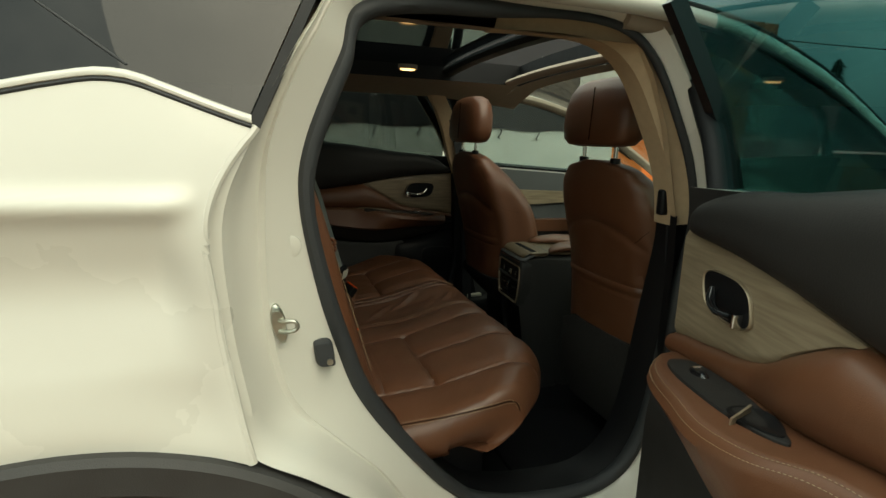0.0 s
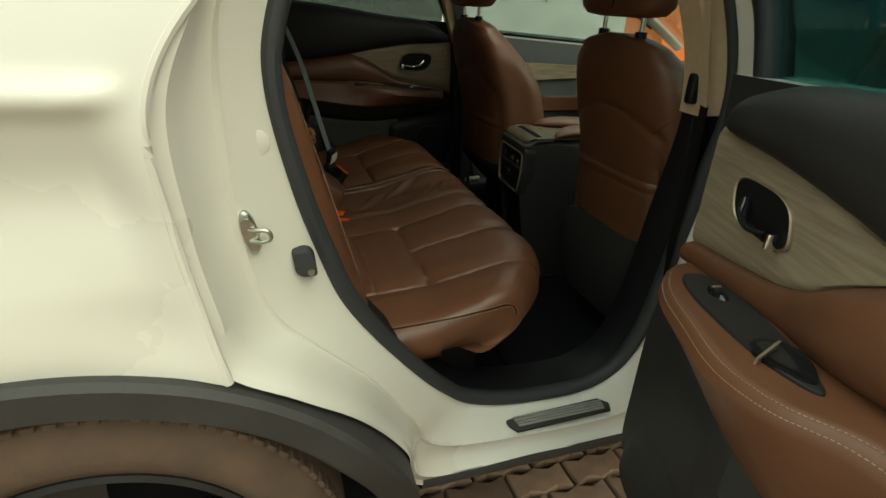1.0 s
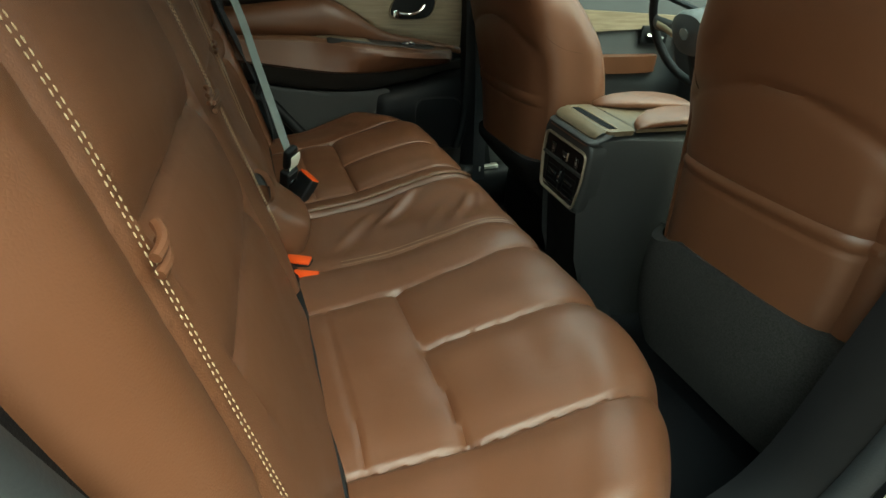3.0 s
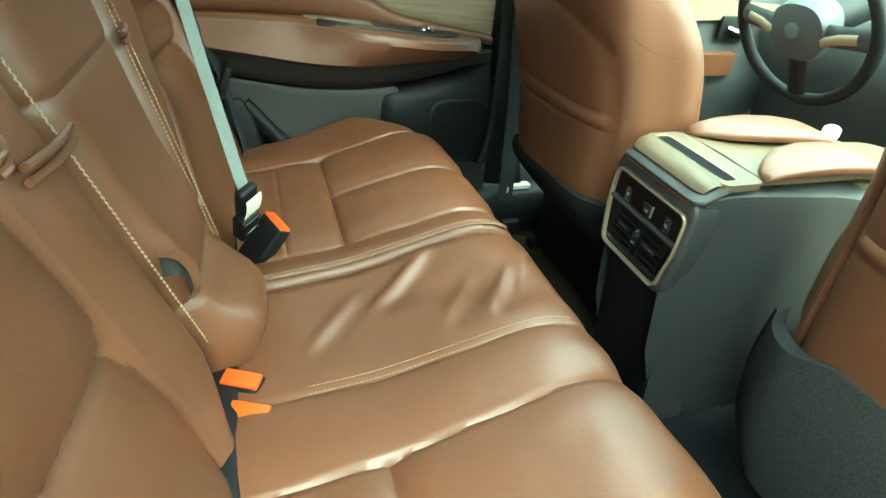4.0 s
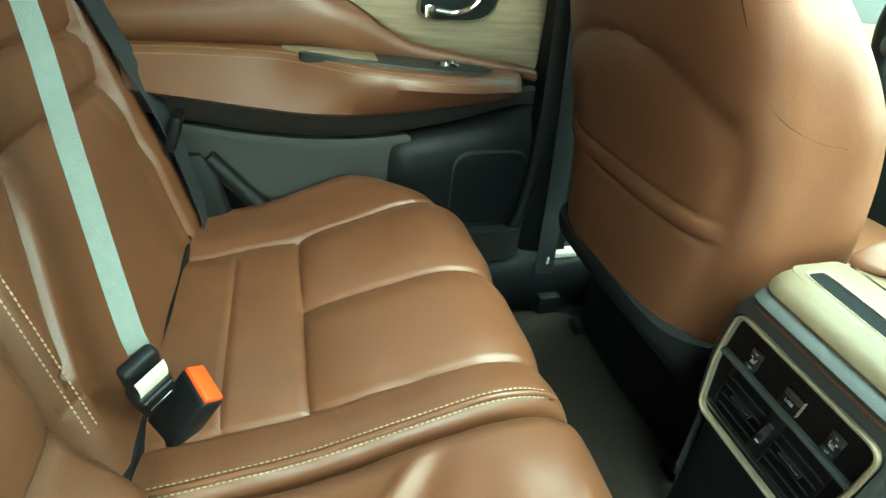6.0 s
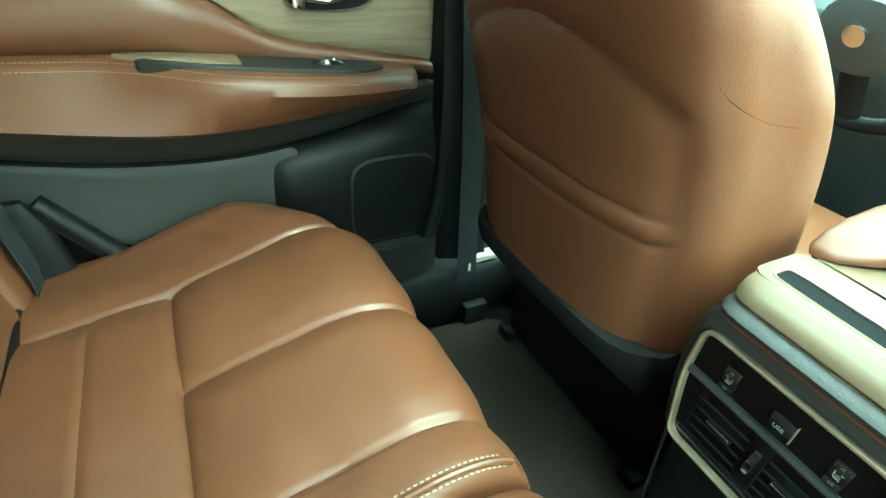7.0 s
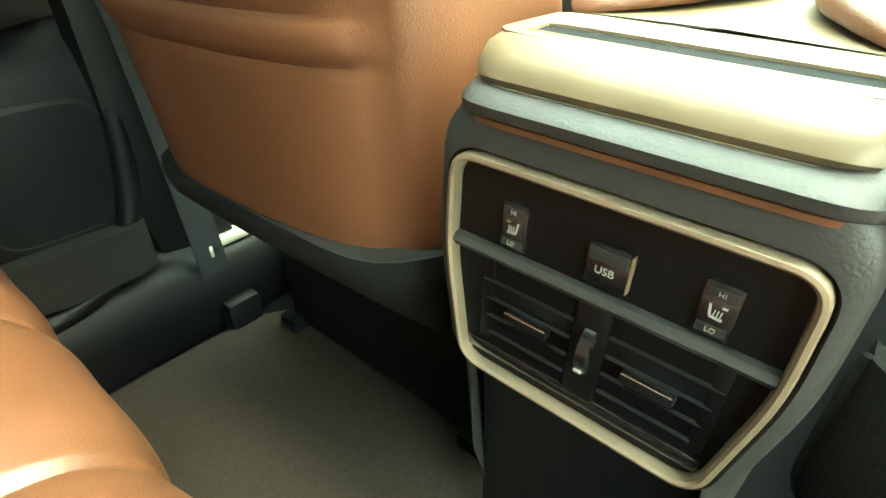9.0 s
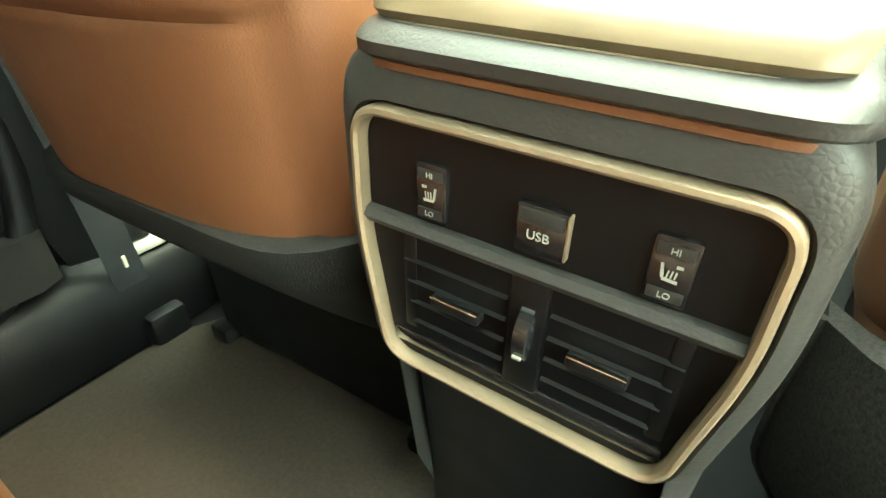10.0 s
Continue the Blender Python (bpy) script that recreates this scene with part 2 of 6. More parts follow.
def crom(points, n, closed=False):
    """A smooth line through control points, n samples a span."""
    p = np.array(points, float)
    m, out = len(p), []
    for i in range(m if closed else m - 1):
        if closed:
            a, b, c, d = p[i - 1], p[i], p[(i + 1) % m], p[(i + 2) % m]
        else:
            b, c = p[i], p[i + 1]
            a = p[i - 1] if i else 2 * b - c
            d = p[i + 2] if i + 2 < m else 2 * c - b
        for k in range(n):
            t = k / n
            out.append(0.5 * (2 * b + (c - a) * t + (2 * a - 5 * b + 4 * c - d) * t * t + (3 * b - a - 3 * c + d) * t ** 3))
    if not closed:
        out.append(p[-1])
    return np.array(out)


def curve(xs, ys):
    """A function that runs smoothly through the given values."""
    xs, ys = np.array(xs, float), np.array(ys, float)
    g = np.gradient(ys, xs)

    def f(x):
        x = np.clip(x, xs[0], xs[-1])
        i = np.clip(np.searchsorted(xs, x) - 1, 0, len(xs) - 2)
        h = xs[i + 1] - xs[i]
        t = (x - xs[i]) / h
        return ((2 * t ** 3 - 3 * t ** 2 + 1) * ys[i] + (t ** 3 - 2 * t ** 2 + t) * h * g[i]
                + (3 * t ** 2 - 2 * t ** 3) * ys[i + 1] + (t ** 3 - t ** 2) * h * g[i + 1])
    return f


def loft(loops, closed=True, caps=True):
    """Vertices and faces of a skin over loops of equal length."""
    n, verts, faces = len(loops[0]), [], []
    for lp in loops:
        verts += [tuple(v) for v in lp]
    for a in range(len(loops) - 1):
        for k in range(n if closed else n - 1):
            j = (k + 1) % n
            faces.append((a * n + k, a * n + j, (a + 1) * n + j, (a + 1) * n + k))
    if caps and closed:
        faces.append(tuple(range(n)))
        faces.append(tuple(range((len(loops) - 1) * n, len(loops) * n)))
    return verts, faces


def grid(fn, us, vs):
    """A sheet of points fn(u, v)."""
    verts = [fn(u, v) for u in us for v in vs]
    n = len(vs)
    faces = [(i * n + j, i * n + j + 1, (i + 1) * n + j + 1, (i + 1) * n + j) for i in range(len(us) - 1) for j in range(n - 1)]
    return verts, faces


def tube(points, r, n=8, flat=1.0, up=None):
    """A round or flattened bar along a line. flat: its thickness by its width."""
    p = np.array(points, float)
    t = np.gradient(p, axis=0)
    t /= np.linalg.norm(t, axis=1)[:, None]
    ref = np.array(up if up is not None else (0, 0, 1), float)
    loops = []
    for q, d in zip(p, t):
        side = np.cross(d, ref)
        if np.linalg.norm(side) < 1e-3:
            side = np.cross(d, (0, 1, 0))
        side /= np.linalg.norm(side)
        top = np.cross(side, d)
        loops.append([q + r * (math.cos(a) * side + flat * math.sin(a) * top) for a in np.linspace(0, 2 * math.pi, n, endpoint=False)])
    return loft(loops)


def strap(points, width, thick, across):
    """A flat band along a line, its width along the given directions."""
    p = np.array(points, float)
    t = np.gradient(p, axis=0)
    loops = []
    for q, d in zip(p, t):
        s = np.array(across, float)
        d = d / np.linalg.norm(d)
        s = s - d * (s @ d)
        s /= np.linalg.norm(s)
        k = np.cross(s, d)
        loops.append([q + s * width / 2 + k * thick / 2, q - s * width / 2 + k * thick / 2, q - s * width / 2 - k * thick / 2, q + s * width / 2 - k * thick / 2])
    return loft(loops)


def rbox(lo, hi, r=0.004, seg=2):
    """A box with rounded edges."""
    bm = bmesh.new()
    bmesh.ops.create_cube(bm, size=1.0)
    lo, hi = np.array(lo, float), np.array(hi, float)
    for v in bm.verts:
        v.co = Vector((lo + hi) / 2 + np.array(v.co) * (hi - lo))
    r = min(r, 0.45 * float(min(abs(hi - lo))))
    bmesh.ops.bevel(bm, geom=bm.edges[:], offset=r, segments=seg, affect="EDGES", profile=0.5)
    bm.verts.index_update()
    out = [tuple(v.co) for v in bm.verts], [tuple(v.index for v in f.verts) for f in bm.faces]
    bm.free()
    return out


def join(*pieces):
    verts, faces = [], []
    for v, f in pieces:
        k = len(verts)
        verts += list(v)
        faces += [tuple(i + k for i in q) for q in f]
    return verts, faces


def moved(piece, m):
    v, f = piece
    return [tuple(m @ Vector(p)) for p in v], f


def superloop(cx, cy, hx, hy, z, n=28, e=3.0):
    """A rounded rectangle lying at height z."""
    out = []
    for a in np.linspace(0, 2 * math.pi, n, endpoint=False):
        c, s = math.cos(a), math.sin(a)
        k = (abs(c) ** e + abs(s) ** e) ** (-1 / e)
        out.append((cx + hx * k * c, cy + hy * k * s, z))
    return out


def lathe(profile, n=32):
    """A body of revolution round the y axis from (radius, y) pairs."""
    return loft([[(r * math.cos(a), y, r * math.sin(a)) for a in np.linspace(0, 2 * math.pi, n, endpoint=False)] for r, y in profile], caps=False)


def stitching(name, points, normal, parent, length=0.0040, gap=0.0056, r=0.00058, label=""):
    """A row of small threads along a line."""
    p = np.array(points, float)
    seg = np.linalg.norm(np.diff(p, axis=0), axis=1)
    s = np.r_[0, np.cumsum(seg)]
    pieces, up = [], np.array(normal, float)
    for a in np.arange(gap, s[-1] - gap, gap):
        q = np.array([np.interp(a, s, p[:, k]) for k in range(3)])
        q2 = np.array([np.interp(a + 0.001, s, p[:, k]) for k in range(3)])
        d = (q2 - q) / (np.linalg.norm(q2 - q) + 1e-9)
        side = np.cross(d, up)
        side /= np.linalg.norm(side) + 1e-9
        top = np.cross(side, d)
        loops = []
        for f, k in ((-0.5, 0.35), (-0.25, 1.0), (0.25, 1.0), (0.5, 0.35)):
            c = q + d * f * length
            loops.append([c + r * k * (math.cos(b) * side + math.sin(b) * top) for b in (0, math.pi / 2, math.pi, 3 * math.pi / 2)])
        pieces.append(loft(loops))
    v, f = join(*pieces)
    return ob_mesh(name, v, f, THREAD, parent, label or "cream stitching", kind="stuff")


def smooth01(x, a, b):
    t = np.clip((x - a) / (b - a), 0, 1)
    return t * t * (3 - 2 * t)


def groove(d, w=0.006, depth=0.006):
    """A seam: how far the surface sinks at a distance d from it."""
    return -depth * np.exp(-(d / w) ** 2)


# ---------------- ground and surroundings ----------------
ground = ob_mesh("ground", [(-400, -400, -0.03), (400, -400, -0.03), (400, 400, -0.03), (-400, 400, -0.03)], [(0, 1, 2, 3)], SOIL, smooth=False)
tagged(ground, label="sandy ground under brown interlocking pavers", category="ground", kind="structure")

wall_north = ob_mesh("wall_north", *rbox((-7, 7.0, -0.03), (5.9, 7.25, 3.4), 0.01), PLASTER, smooth=False)
tagged(wall_north, label="long white plastered yard wall", category="wall", kind="structure")


def banner():
    b = thing("banner", "black mesh banner tied along a white wall", "banner", at=(0, 6.99, 0))
    def f(u, v):
        x = -6.5 + 12.0 * u
        z = 1.56 + 0.02 * math.sin(x * 5.2) + v * 1.75
        return (x, -0.004 - 0.012 * (1 + math.sin(x * 2.3 + v * 3)), z)
    v, q = grid(f, np.linspace(0, 1, 90), np.linspace(0, 1, 6))
    ob_mesh("cloth", v, q, BANNER, b, "black mesh cloth")
    for k in range(17):
        x = -6.4 + 0.74 * k
        path = crom([(x, -0.02, 1.60), (x + 0.03, -0.05, 1.52), (x - 0.02, -0.04, 1.44), (x + 0.02, -0.01, 1.40)], 4)
        ob_mesh("tie", *tube(path, 0.011, 5), BLACK, b)
    return b


banner()


def shop_front():
    s = thing("shop_building", "white and orange shop front with a grey sign", "building", at=(0, 0, 0))
    ob_mesh("wall", *rbox((6.4, 7.6, -0.03), (10.1, 12.0, 3.6), 0.02), PLASTER, s, smooth=False)
    ob_mesh("orange_panel", *rbox((6.6, 7.45, 0.0), (10.05, 7.6, 3.5), 0.02), ORANGE_WALL, s, "orange painted panel", smooth=False)
    ob_mesh("column", *rbox((6.0, 7.35, 0.0), (6.6, 7.95, 3.7), 0.03), PLASTER, s, "white column", smooth=False)
    ob_mesh("sign_board", *rbox((3.6, 7.3, 2.7), (6.0, 7.42, 4.1), 0.02), GREY, s, "grey sign board", smooth=False)
    for k in range(4):
        ob_mesh("sign_bar", *rbox((3.9 + 0.48 * k, 7.26, 3.0), (4.16 + 0.48 * k, 7.3, 3.5), 0.01), ORANGE_WALL, s, "orange sign mark", smooth=False)
    ob_mesh("roof", *rbox((6.2, 7.2, 3.55), (10.3, 12.2, 3.95), 0.03), ROOF_RED, s, "red sheet roof edge", smooth=False)
    return s


shop_front()


def far_house(x, y, w, d, h, label, body, roofmat):
    s = thing("house", label, "house", at=(x, y, 0))
    ob_mesh("wall", *rbox((-w / 2, -d / 2, -0.03), (w / 2, d / 2, h), 0.02), body, s, smooth=False)
    v = [(-w / 2 - .3, -d / 2 - .3, h), (w / 2 + .3, -d / 2 - .3, h), (w / 2 + .3, d / 2 + .3, h), (-w / 2 - .3, d / 2 + .3, h), (-w / 2 - .3, 0, h + 1.3), (w / 2 + .3, 0, h + 1.3)]
    ob_mesh("roof", v, [(0, 1, 5, 4), (2, 3, 4, 5), (0, 4, 3), (1, 2, 5), (0, 3, 2, 1)], roofmat, s, smooth=False)
    for k in range(3):
        wx = -w / 2 + (k + 0.5) * w / 3
        ob_mesh("window", *rbox((wx - 0.5, -d / 2 - 0.03, 1.0), (wx + 0.5, -d / 2 + 0.02, 2.3), 0.01), GLOSS, s, "dark window pane", smooth=False)
    return s


far_house(41.5, 37.6, 3.4, 6, 9.6, "pale distant house under a red roof", PLASTER, ROOF_RED)
far_house(30, 2.0, 8, 6, 2.6, "pale low building beside the yard", PLASTER, PLASTER)


def crane_post():
    s = thing("orange_machine", "orange metal machine standing in the yard", "machine", at=(20.0, 11.0, 0))
    ob_mesh("base", *rbox((-0.8, -0.6, 0.0), (0.8, 0.6, 1.1), 0.08), ORANGE_WALL, s)
    ob_mesh("arm", *tube(crom([(0, 0, 1.0), (0.1, 0, 1.8), (0.5, 0, 2.3), (1.3, 0, 2.2)], 6), 0.12, 8), ORANGE_WALL, s, "orange bent arm")


crane_post()


def fir(x, y, h):
    t = thing("fir_tree", "dark green fir tree against the clouds", "tree", at=(x, y, 0))
    ob_mesh("trunk", *tube([(0, 0, 0), (0, 0, h * 0.5), (0, 0, h)], 0.14, 8), BARK, t)
    rng, verts, faces = np.random.RandomState(4), [], []
    for k in range(900):
        f = rng.rand() ** 0.7
        z = h * (0.12 + 0.88 * f)
        reach = (1.02 - f) * h * 0.23 * (0.35 + 0.65 * rng.rand())
        a = rng.rand() * 6.283
        c = np.array([math.cos(a) * reach, math.sin(a) * reach, z - reach * 0.35])
        s = 0.12 + 0.22 * rng.rand()
        d = np.array([math.cos(a), math.sin(a), -0.45]) * s * 1.5
        e = np.array([-math.sin(a), math.cos(a), 0]) * s * 0.5
        i = len(verts)
        verts += [c - d * 0.5 - e * 0.4, c - d * 0.5 + e * 0.4, c + d, c + (0, 0, s * 0.35)]
        faces += [(i, i + 1, i + 2), (i, i + 1, i + 3), (i + 1, i + 2, i + 3), (i, i + 2, i + 3)]
    ob_mesh("crown", verts, faces, LEAF, t, smooth=False)


fir(40, 27.6, 8.1)
wire = thing("overhead_wire", "thin black overhead wire against the sky", "wire", at=(0, 0, 0))
ob_mesh("cable", *tube(crom([(20, 24, 7.9), (34, 16, 6.4), (52, 4, 6.0)], 8), 0.03, 5), BLACK, wire)
for x, y, h in ((20, 24, 8.1), (52, 4, 6.3)):
    ob_mesh("pole", *tube([(x, y, -.03), (x, y, h)], .11, 10), BARK, wire, "weathered wooden pole")

# ---------------- car body ----------------
car = thing("car_body", "white pearl paint on a parked five-door car body", "car")
# loops round the rear door opening: outer skin edge, step, inner flange
EDGE = [(.205, -.80, 1.60), (.11, -.855, 1.48), (.025, -.905, 1.325), (-.038, -.935, 1.20), (-.032, -.938, 1.05), (-.012, -.948, .93), (.005, -.962, .853), (.10, -.965, .790),
        (.20, -.935, .695), (.29, -.875, .54), (.345, -.805, .362), (.62, -.80, .36), (.90, -.80, .36), (1.0, -.835, .52), (1.0, -.870, .90),
        (.975, -.875, 1.21), (.895, -.838, 1.42), (.765, -.795, 1.60), (.47, -.785, 1.625)]
STEP = [(.205, -.785, 1.57), (.115, -.838, 1.46), (.050, -.853, 1.315), (.036, -.852, 1.20), (.036, -.850, 1.05), (.052, -.850, .93), (.085, -.848, .855), (.150, -.845, .785),
        (.235, -.828, .69), (.32, -.80, .55), (.39, -.785, .445), (.62, -.785, .42), (.88, -.783, .425), (.965, -.81, .55), (.980, -.830, .90),
        (.955, -.84, 1.20), (.880, -.815, 1.405), (.750, -.785, 1.58), (.47, -.77, 1.60)]
FLANGE = [(.215, -.762, 1.535), (.165, -.79, 1.44), (.108, -.808, 1.30), (.098, -.81, 1.20), (.128, -.802, 1.05), (.165, -.79, .93), (.195, -.783, .85), (.245, -.772, .765),
          (.33, -.755, .65), (.405, -.738, .565), (.485, -.722, .50), (.63, -.715, .465), (.82, -.715, .475), (.915, -.728, .60), (.952, -.745, .90),
          (.948, -.780, 1.17), (.874, -.782, 1.375), (.748, -.762, 1.545), (.47, -.748, 1.562)]
E_, S_, F_ = (crom(p, 10, True) for p in (EDGE, STEP, FLANGE))
side = np.array([0, 1.0, 0])
R1 = E_ + (S_ - E_) * .10 + side * .003
R2 = E_ + (S_ - E_) * .27 + side * -.007
R3 = E_ + (S_ - E_) * .38 + side * .011
V1 = E_ + (S_ - E_) * .62 + side * .017
V2 = E_ + (S_ - E_) * .88 + side * .012
S1 = S_ + (F_ - S_) * .03 + side * -.003
S2 = S_ + (F_ - S_) * .14 + side * -.002
M4 = S_ * .2 + F_ * .8 + side * -.004
v, f = loft([E_, R1, R2, R3, V1, V2, S_, S1, S2, M4, F_], caps=False)
ob_mesh("door_jamb", v, f, PAINT, car, "white painted door opening frame")
SHRINK = (F_ - np.array([.52, -.77, 1.0])) * np.array([-1.0, 0, -1.0])
for nm, m_, keep, lab in (("opening_trim", BLACK, lambda q: q[2] < 1.17 or q[0] < .5, "black inner trim round the opening"), ("upper_trim", BEIGE, lambda q: q[2] >= 1.13 and q[0] >= .45, "beige cloth pillar and roof edge")):
    w = .034 if m_ is BLACK else .055
    slim_ = np.array([1.0 - .75 * float(smooth01(-q[0], -.36, -.28)) * float(smooth01(q[2], .75, .85)) for q in F_])[:, None]
    rows = [F_ + side * -.001, F_ + side * .02, F_ + SHRINK * w * slim_ + side * .05, F_ + SHRINK * w * .9 * slim_ + side * .11]
    vv, ff = [], []
    for k in range(len(F_)):
        vv += [r_[k] for r_ in rows]
    for k in range(len(F_)):
        n_ = (k + 1) % len(F_)
        if keep(F_[k]) and keep(F_[n_]):
            ff += [(4 * k + q, 4 * k + q + 1, 4 * n_ + q + 1, 4 * n_ + q) for q in range(3)]
    ob_mesh(nm, vv, ff, m_, car, lab)
# rubber seal that runs round the flange
rim = F_ + (F_ - np.array([0.5, -0.77, 1.0])) * np.array([-0.012, 0, -0.012]) + np.array([0, -0.004, 0])
loops = []
for q in rim:
    out = np.array([q[0] - 0.52, 0, (q[2] - 1.0)])
    out /= np.linalg.norm(out)
    slim = 1.0 - .5 * float(smooth01(q[2], 1.0, 1.2)) * float(smooth01(q[0], .4, .6))
    loops.append([q + out * (0.017 * slim * math.cos(a)) + np.array([0, 1, 0]) * (0.02 * slim * math.sin(a) + 0.008) for a in np.linspace(0, 2 * math.pi, 10, endpoint=False)])
loops.append(loops[0])
v, f = loft(loops, caps=False)
ob_mesh("door_seal", v, f, RUBBER, car, "black rubber door seal")

ARCH_X, ARCH_Z, ARCH_R = -0.24, 0.330, 0.562
xe = curve([.30, .82, .86, .93, 1.05, 1.20, 1.325, 1.36], [.01, .012, .003, -.012, -.032, -.038, .025, .05])
zwin = curve([-1.2, -.6, -.269, -.209, -.159, -.127, -.082, -.035, .022], [1.24, 1.295, 1.350, 1.366, 1.3755, 1.3735, 1.359, 1.342, 1.3225])


def skin_y(x, z):
    """The side's depth: a shoulder crease, a hollow under it and a flare over the wheel."""
    y = -0.945 + 0.10 * max(0, z - 1.21) ** 1.05 * 3.2
    y += 0.024 * math.exp(-((z - 1.11) / 0.075) ** 2)
    y += 0.030 * float(smooth01(-z, -1.0, -0.88))
    y -= 0.012 * math.exp(-((z - 1.215) / 0.018) ** 2)
    r = math.hypot(x - ARCH_X, z - ARCH_Z)
    y -= 0.048 * math.exp(-((r - ARCH_R) / 0.075) ** 2)
    return y


EDGE_Y = curve([.35, .79, .853, .93, 1.05, 1.2, 1.325, 1.40], [-.93, -.966, -.963, -.950, -.941, -.938, -.908, -.885])


def quarter(u, v):
    xl = -1.15 + u * 1.15
    lo = ARCH_Z + math.sqrt(max(0.0, ARCH_R ** 2 - (xl - ARCH_X) ** 2)) if abs(xl - ARCH_X) < ARCH_R else 0.35
    lo = max(lo, 0.35)
    z = lo + (zwin(xl) - lo) * v
    x = xl + float(xe(z)) * smooth01(u, 0.5, 1.0)
    z = lo + (zwin(x) - lo) * v
    w = float(smooth01(u, .945, 1.0))
    return (x, skin_y(x, z) * (1 - w) + (float(EDGE_Y(z)) - .0035) * w, z)


v, f = grid(quarter, np.concatenate([np.linspace(0, .93, 80), np.linspace(.935, 1, 18)]), np.linspace(0, 1, 60))
ob_mesh("quarter_panel", v, f, PAINT, car, "white rear quarter panel with a shoulder crease")
# rolled edge between panel and jamb
edge = [quarter(1.0, t) for t in np.linspace(0, 1, 40)]
ob_mesh("panel_edge", *tube([(p[0] + .001, p[1] + .006, p[2]) for p in edge], 0.007, 8), PAINT, car)
# body-coloured strip and dark joint under the quarter glass
xs_ = np.linspace(-1.1, 0.024, 60)
sec_ = ((-.001, .010), (.0, .002), (.002, -.003), (.006, -.005), (.010, -.004), (.0125, -.001), (.0135, .006))
ob_mesh("window_strip", *loft([[(x, skin_y(x, float(zwin(x)) + dz) + dy, float(zwin(x)) + dz + .003) for dz, dy in sec_] for x in xs_], closed=False, caps=False), PAINT, car, "body-coloured window strip")
ob_mesh("window_gasket", *tube([(x, skin_y(x, float(zwin(x))) + .0005, float(zwin(x)) + .0005) for x in xs_], 0.0034, 6), RUBBER, car, "dark joint line")


def qglass(u, v):
    x = -1.1 + 1.12 * u
    z0 = float(zwin(x)) + 0.012
    z = z0 + (1.60 - z0) * v
    x2 = x + (z - z0) * 0.45 * smooth01(u, 0.5, 1)
    return (x2, -0.903 + 0.36 * (z - 1.33) + 0.005, z)


v, f = grid(qglass, np.linspace(0, 1, 30), np.linspace(0, 1, 10))
ob_mesh("quarter_window", v, f, DEEP, car, "dark privacy quarter glass")
ob_mesh("window_pillar", *tube([(-.245 + .114 * t, -.8435 - .03 * t, 1.48 - .0823 * t) for t in np.linspace(0, 1, 6)], 0.0022, 6), RUBBER, car, "thin black divider")
ob_mesh("window_post", *strap([np.array(qglass(1.0, t)) + (0.012, -0.002, 0) for t in np.linspace(-0.06, 1.0, 8)], 0.016, 0.012, (1, 0, 0)), BLACK, car, "black window post")
# pale mark on the glass
for k in range(3):
    x0 = -0.345 + 0.021 * k
    ob_mesh("glass_mark", *rbox((x0, -0.886, 1.418), (x0 + 0.013, -0.8835, 1.431), 0.001), INK, car, "small pale sticker mark", smooth=False)

# arch trim and inner arch
loops = []
for a in np.linspace(radians(-8), radians(188), 70):
    c, s = math.cos(a), math.sin(a)
    yo = -0.972 if a > radians(40) else -0.972 + 0.14 * (1 - (a + radians(8)) / radians(48)) ** 1.5
    prof = [(ARCH_R + .003, yo + .09), (ARCH_R, yo - .004), (ARCH_R - .01, yo - .012), (ARCH_R - .055, yo - .008), (ARCH_R - .066, yo + .004), (ARCH_R - .066, yo + .06), (ARCH_R - .03, yo + .10)]
    loops.append([(ARCH_X + r * c, y, ARCH_Z + r * s) for r, y in prof])
v, f = loft(loops, closed=False, caps=False)
ob_mesh("arch_trim", v, f, TRIM, car, "matt black wheel arch trim")
loops = []
for a in np.linspace(radians(-20), radians(200), 40):
    loops.append([(ARCH_X + (ARCH_R - .03) * math.cos(a), y, ARCH_Z + (ARCH_R - .03) * math.sin(a)) for y in (-.90, -.55)])
v, f = loft(loops, closed=False, caps=False)
ob_mesh("arch_liner", v, f, TRIM, car)

# sill, its black lower cladding and the rear lower side
sec = [(-.80, .372), (-.805, .360), (-.802, .345), (-.775, .325), (-.72, .30), (-.60, .28)]
ob_mesh("sill_cladding", *loft([[(x, y, z) for y, z in sec] for x in np.linspace(.345, 2.3, 12)], closed=False, caps=False), TRIM, car, "black sill cladding")
# scuff plate with ribs
plate = thing("sill_plate", "ribbed black and silver sill scuff plate", "sill plate")
loops = []
for dz, g in ((0, 0), (.006, .0), (.009, .004)):
    loops.append([(x, y, .4385 + dz - .1 * (-y - .745)) for x, y in ((.555 + g, -.752 + g * .5), (.578 + g, -.786 + g), (.83 - g, -.782 + g), (.838 - g, -.762), (.818 - g, -.742 - g * .5))])
ob_mesh("base", *loft(loops), DARK, plate, "dark grey base")
for k in range(4):
    y = -.753 - .0075 * k
    ob_mesh("rib", *rbox((.578 + .002 * k, y - .0022, .443 - .1 * (-y - .745)), (.818 - .001 * k, y + .0022, .4515 - .1 * (-y - .745)), .0015), RIB, plate, "dull silver rib")

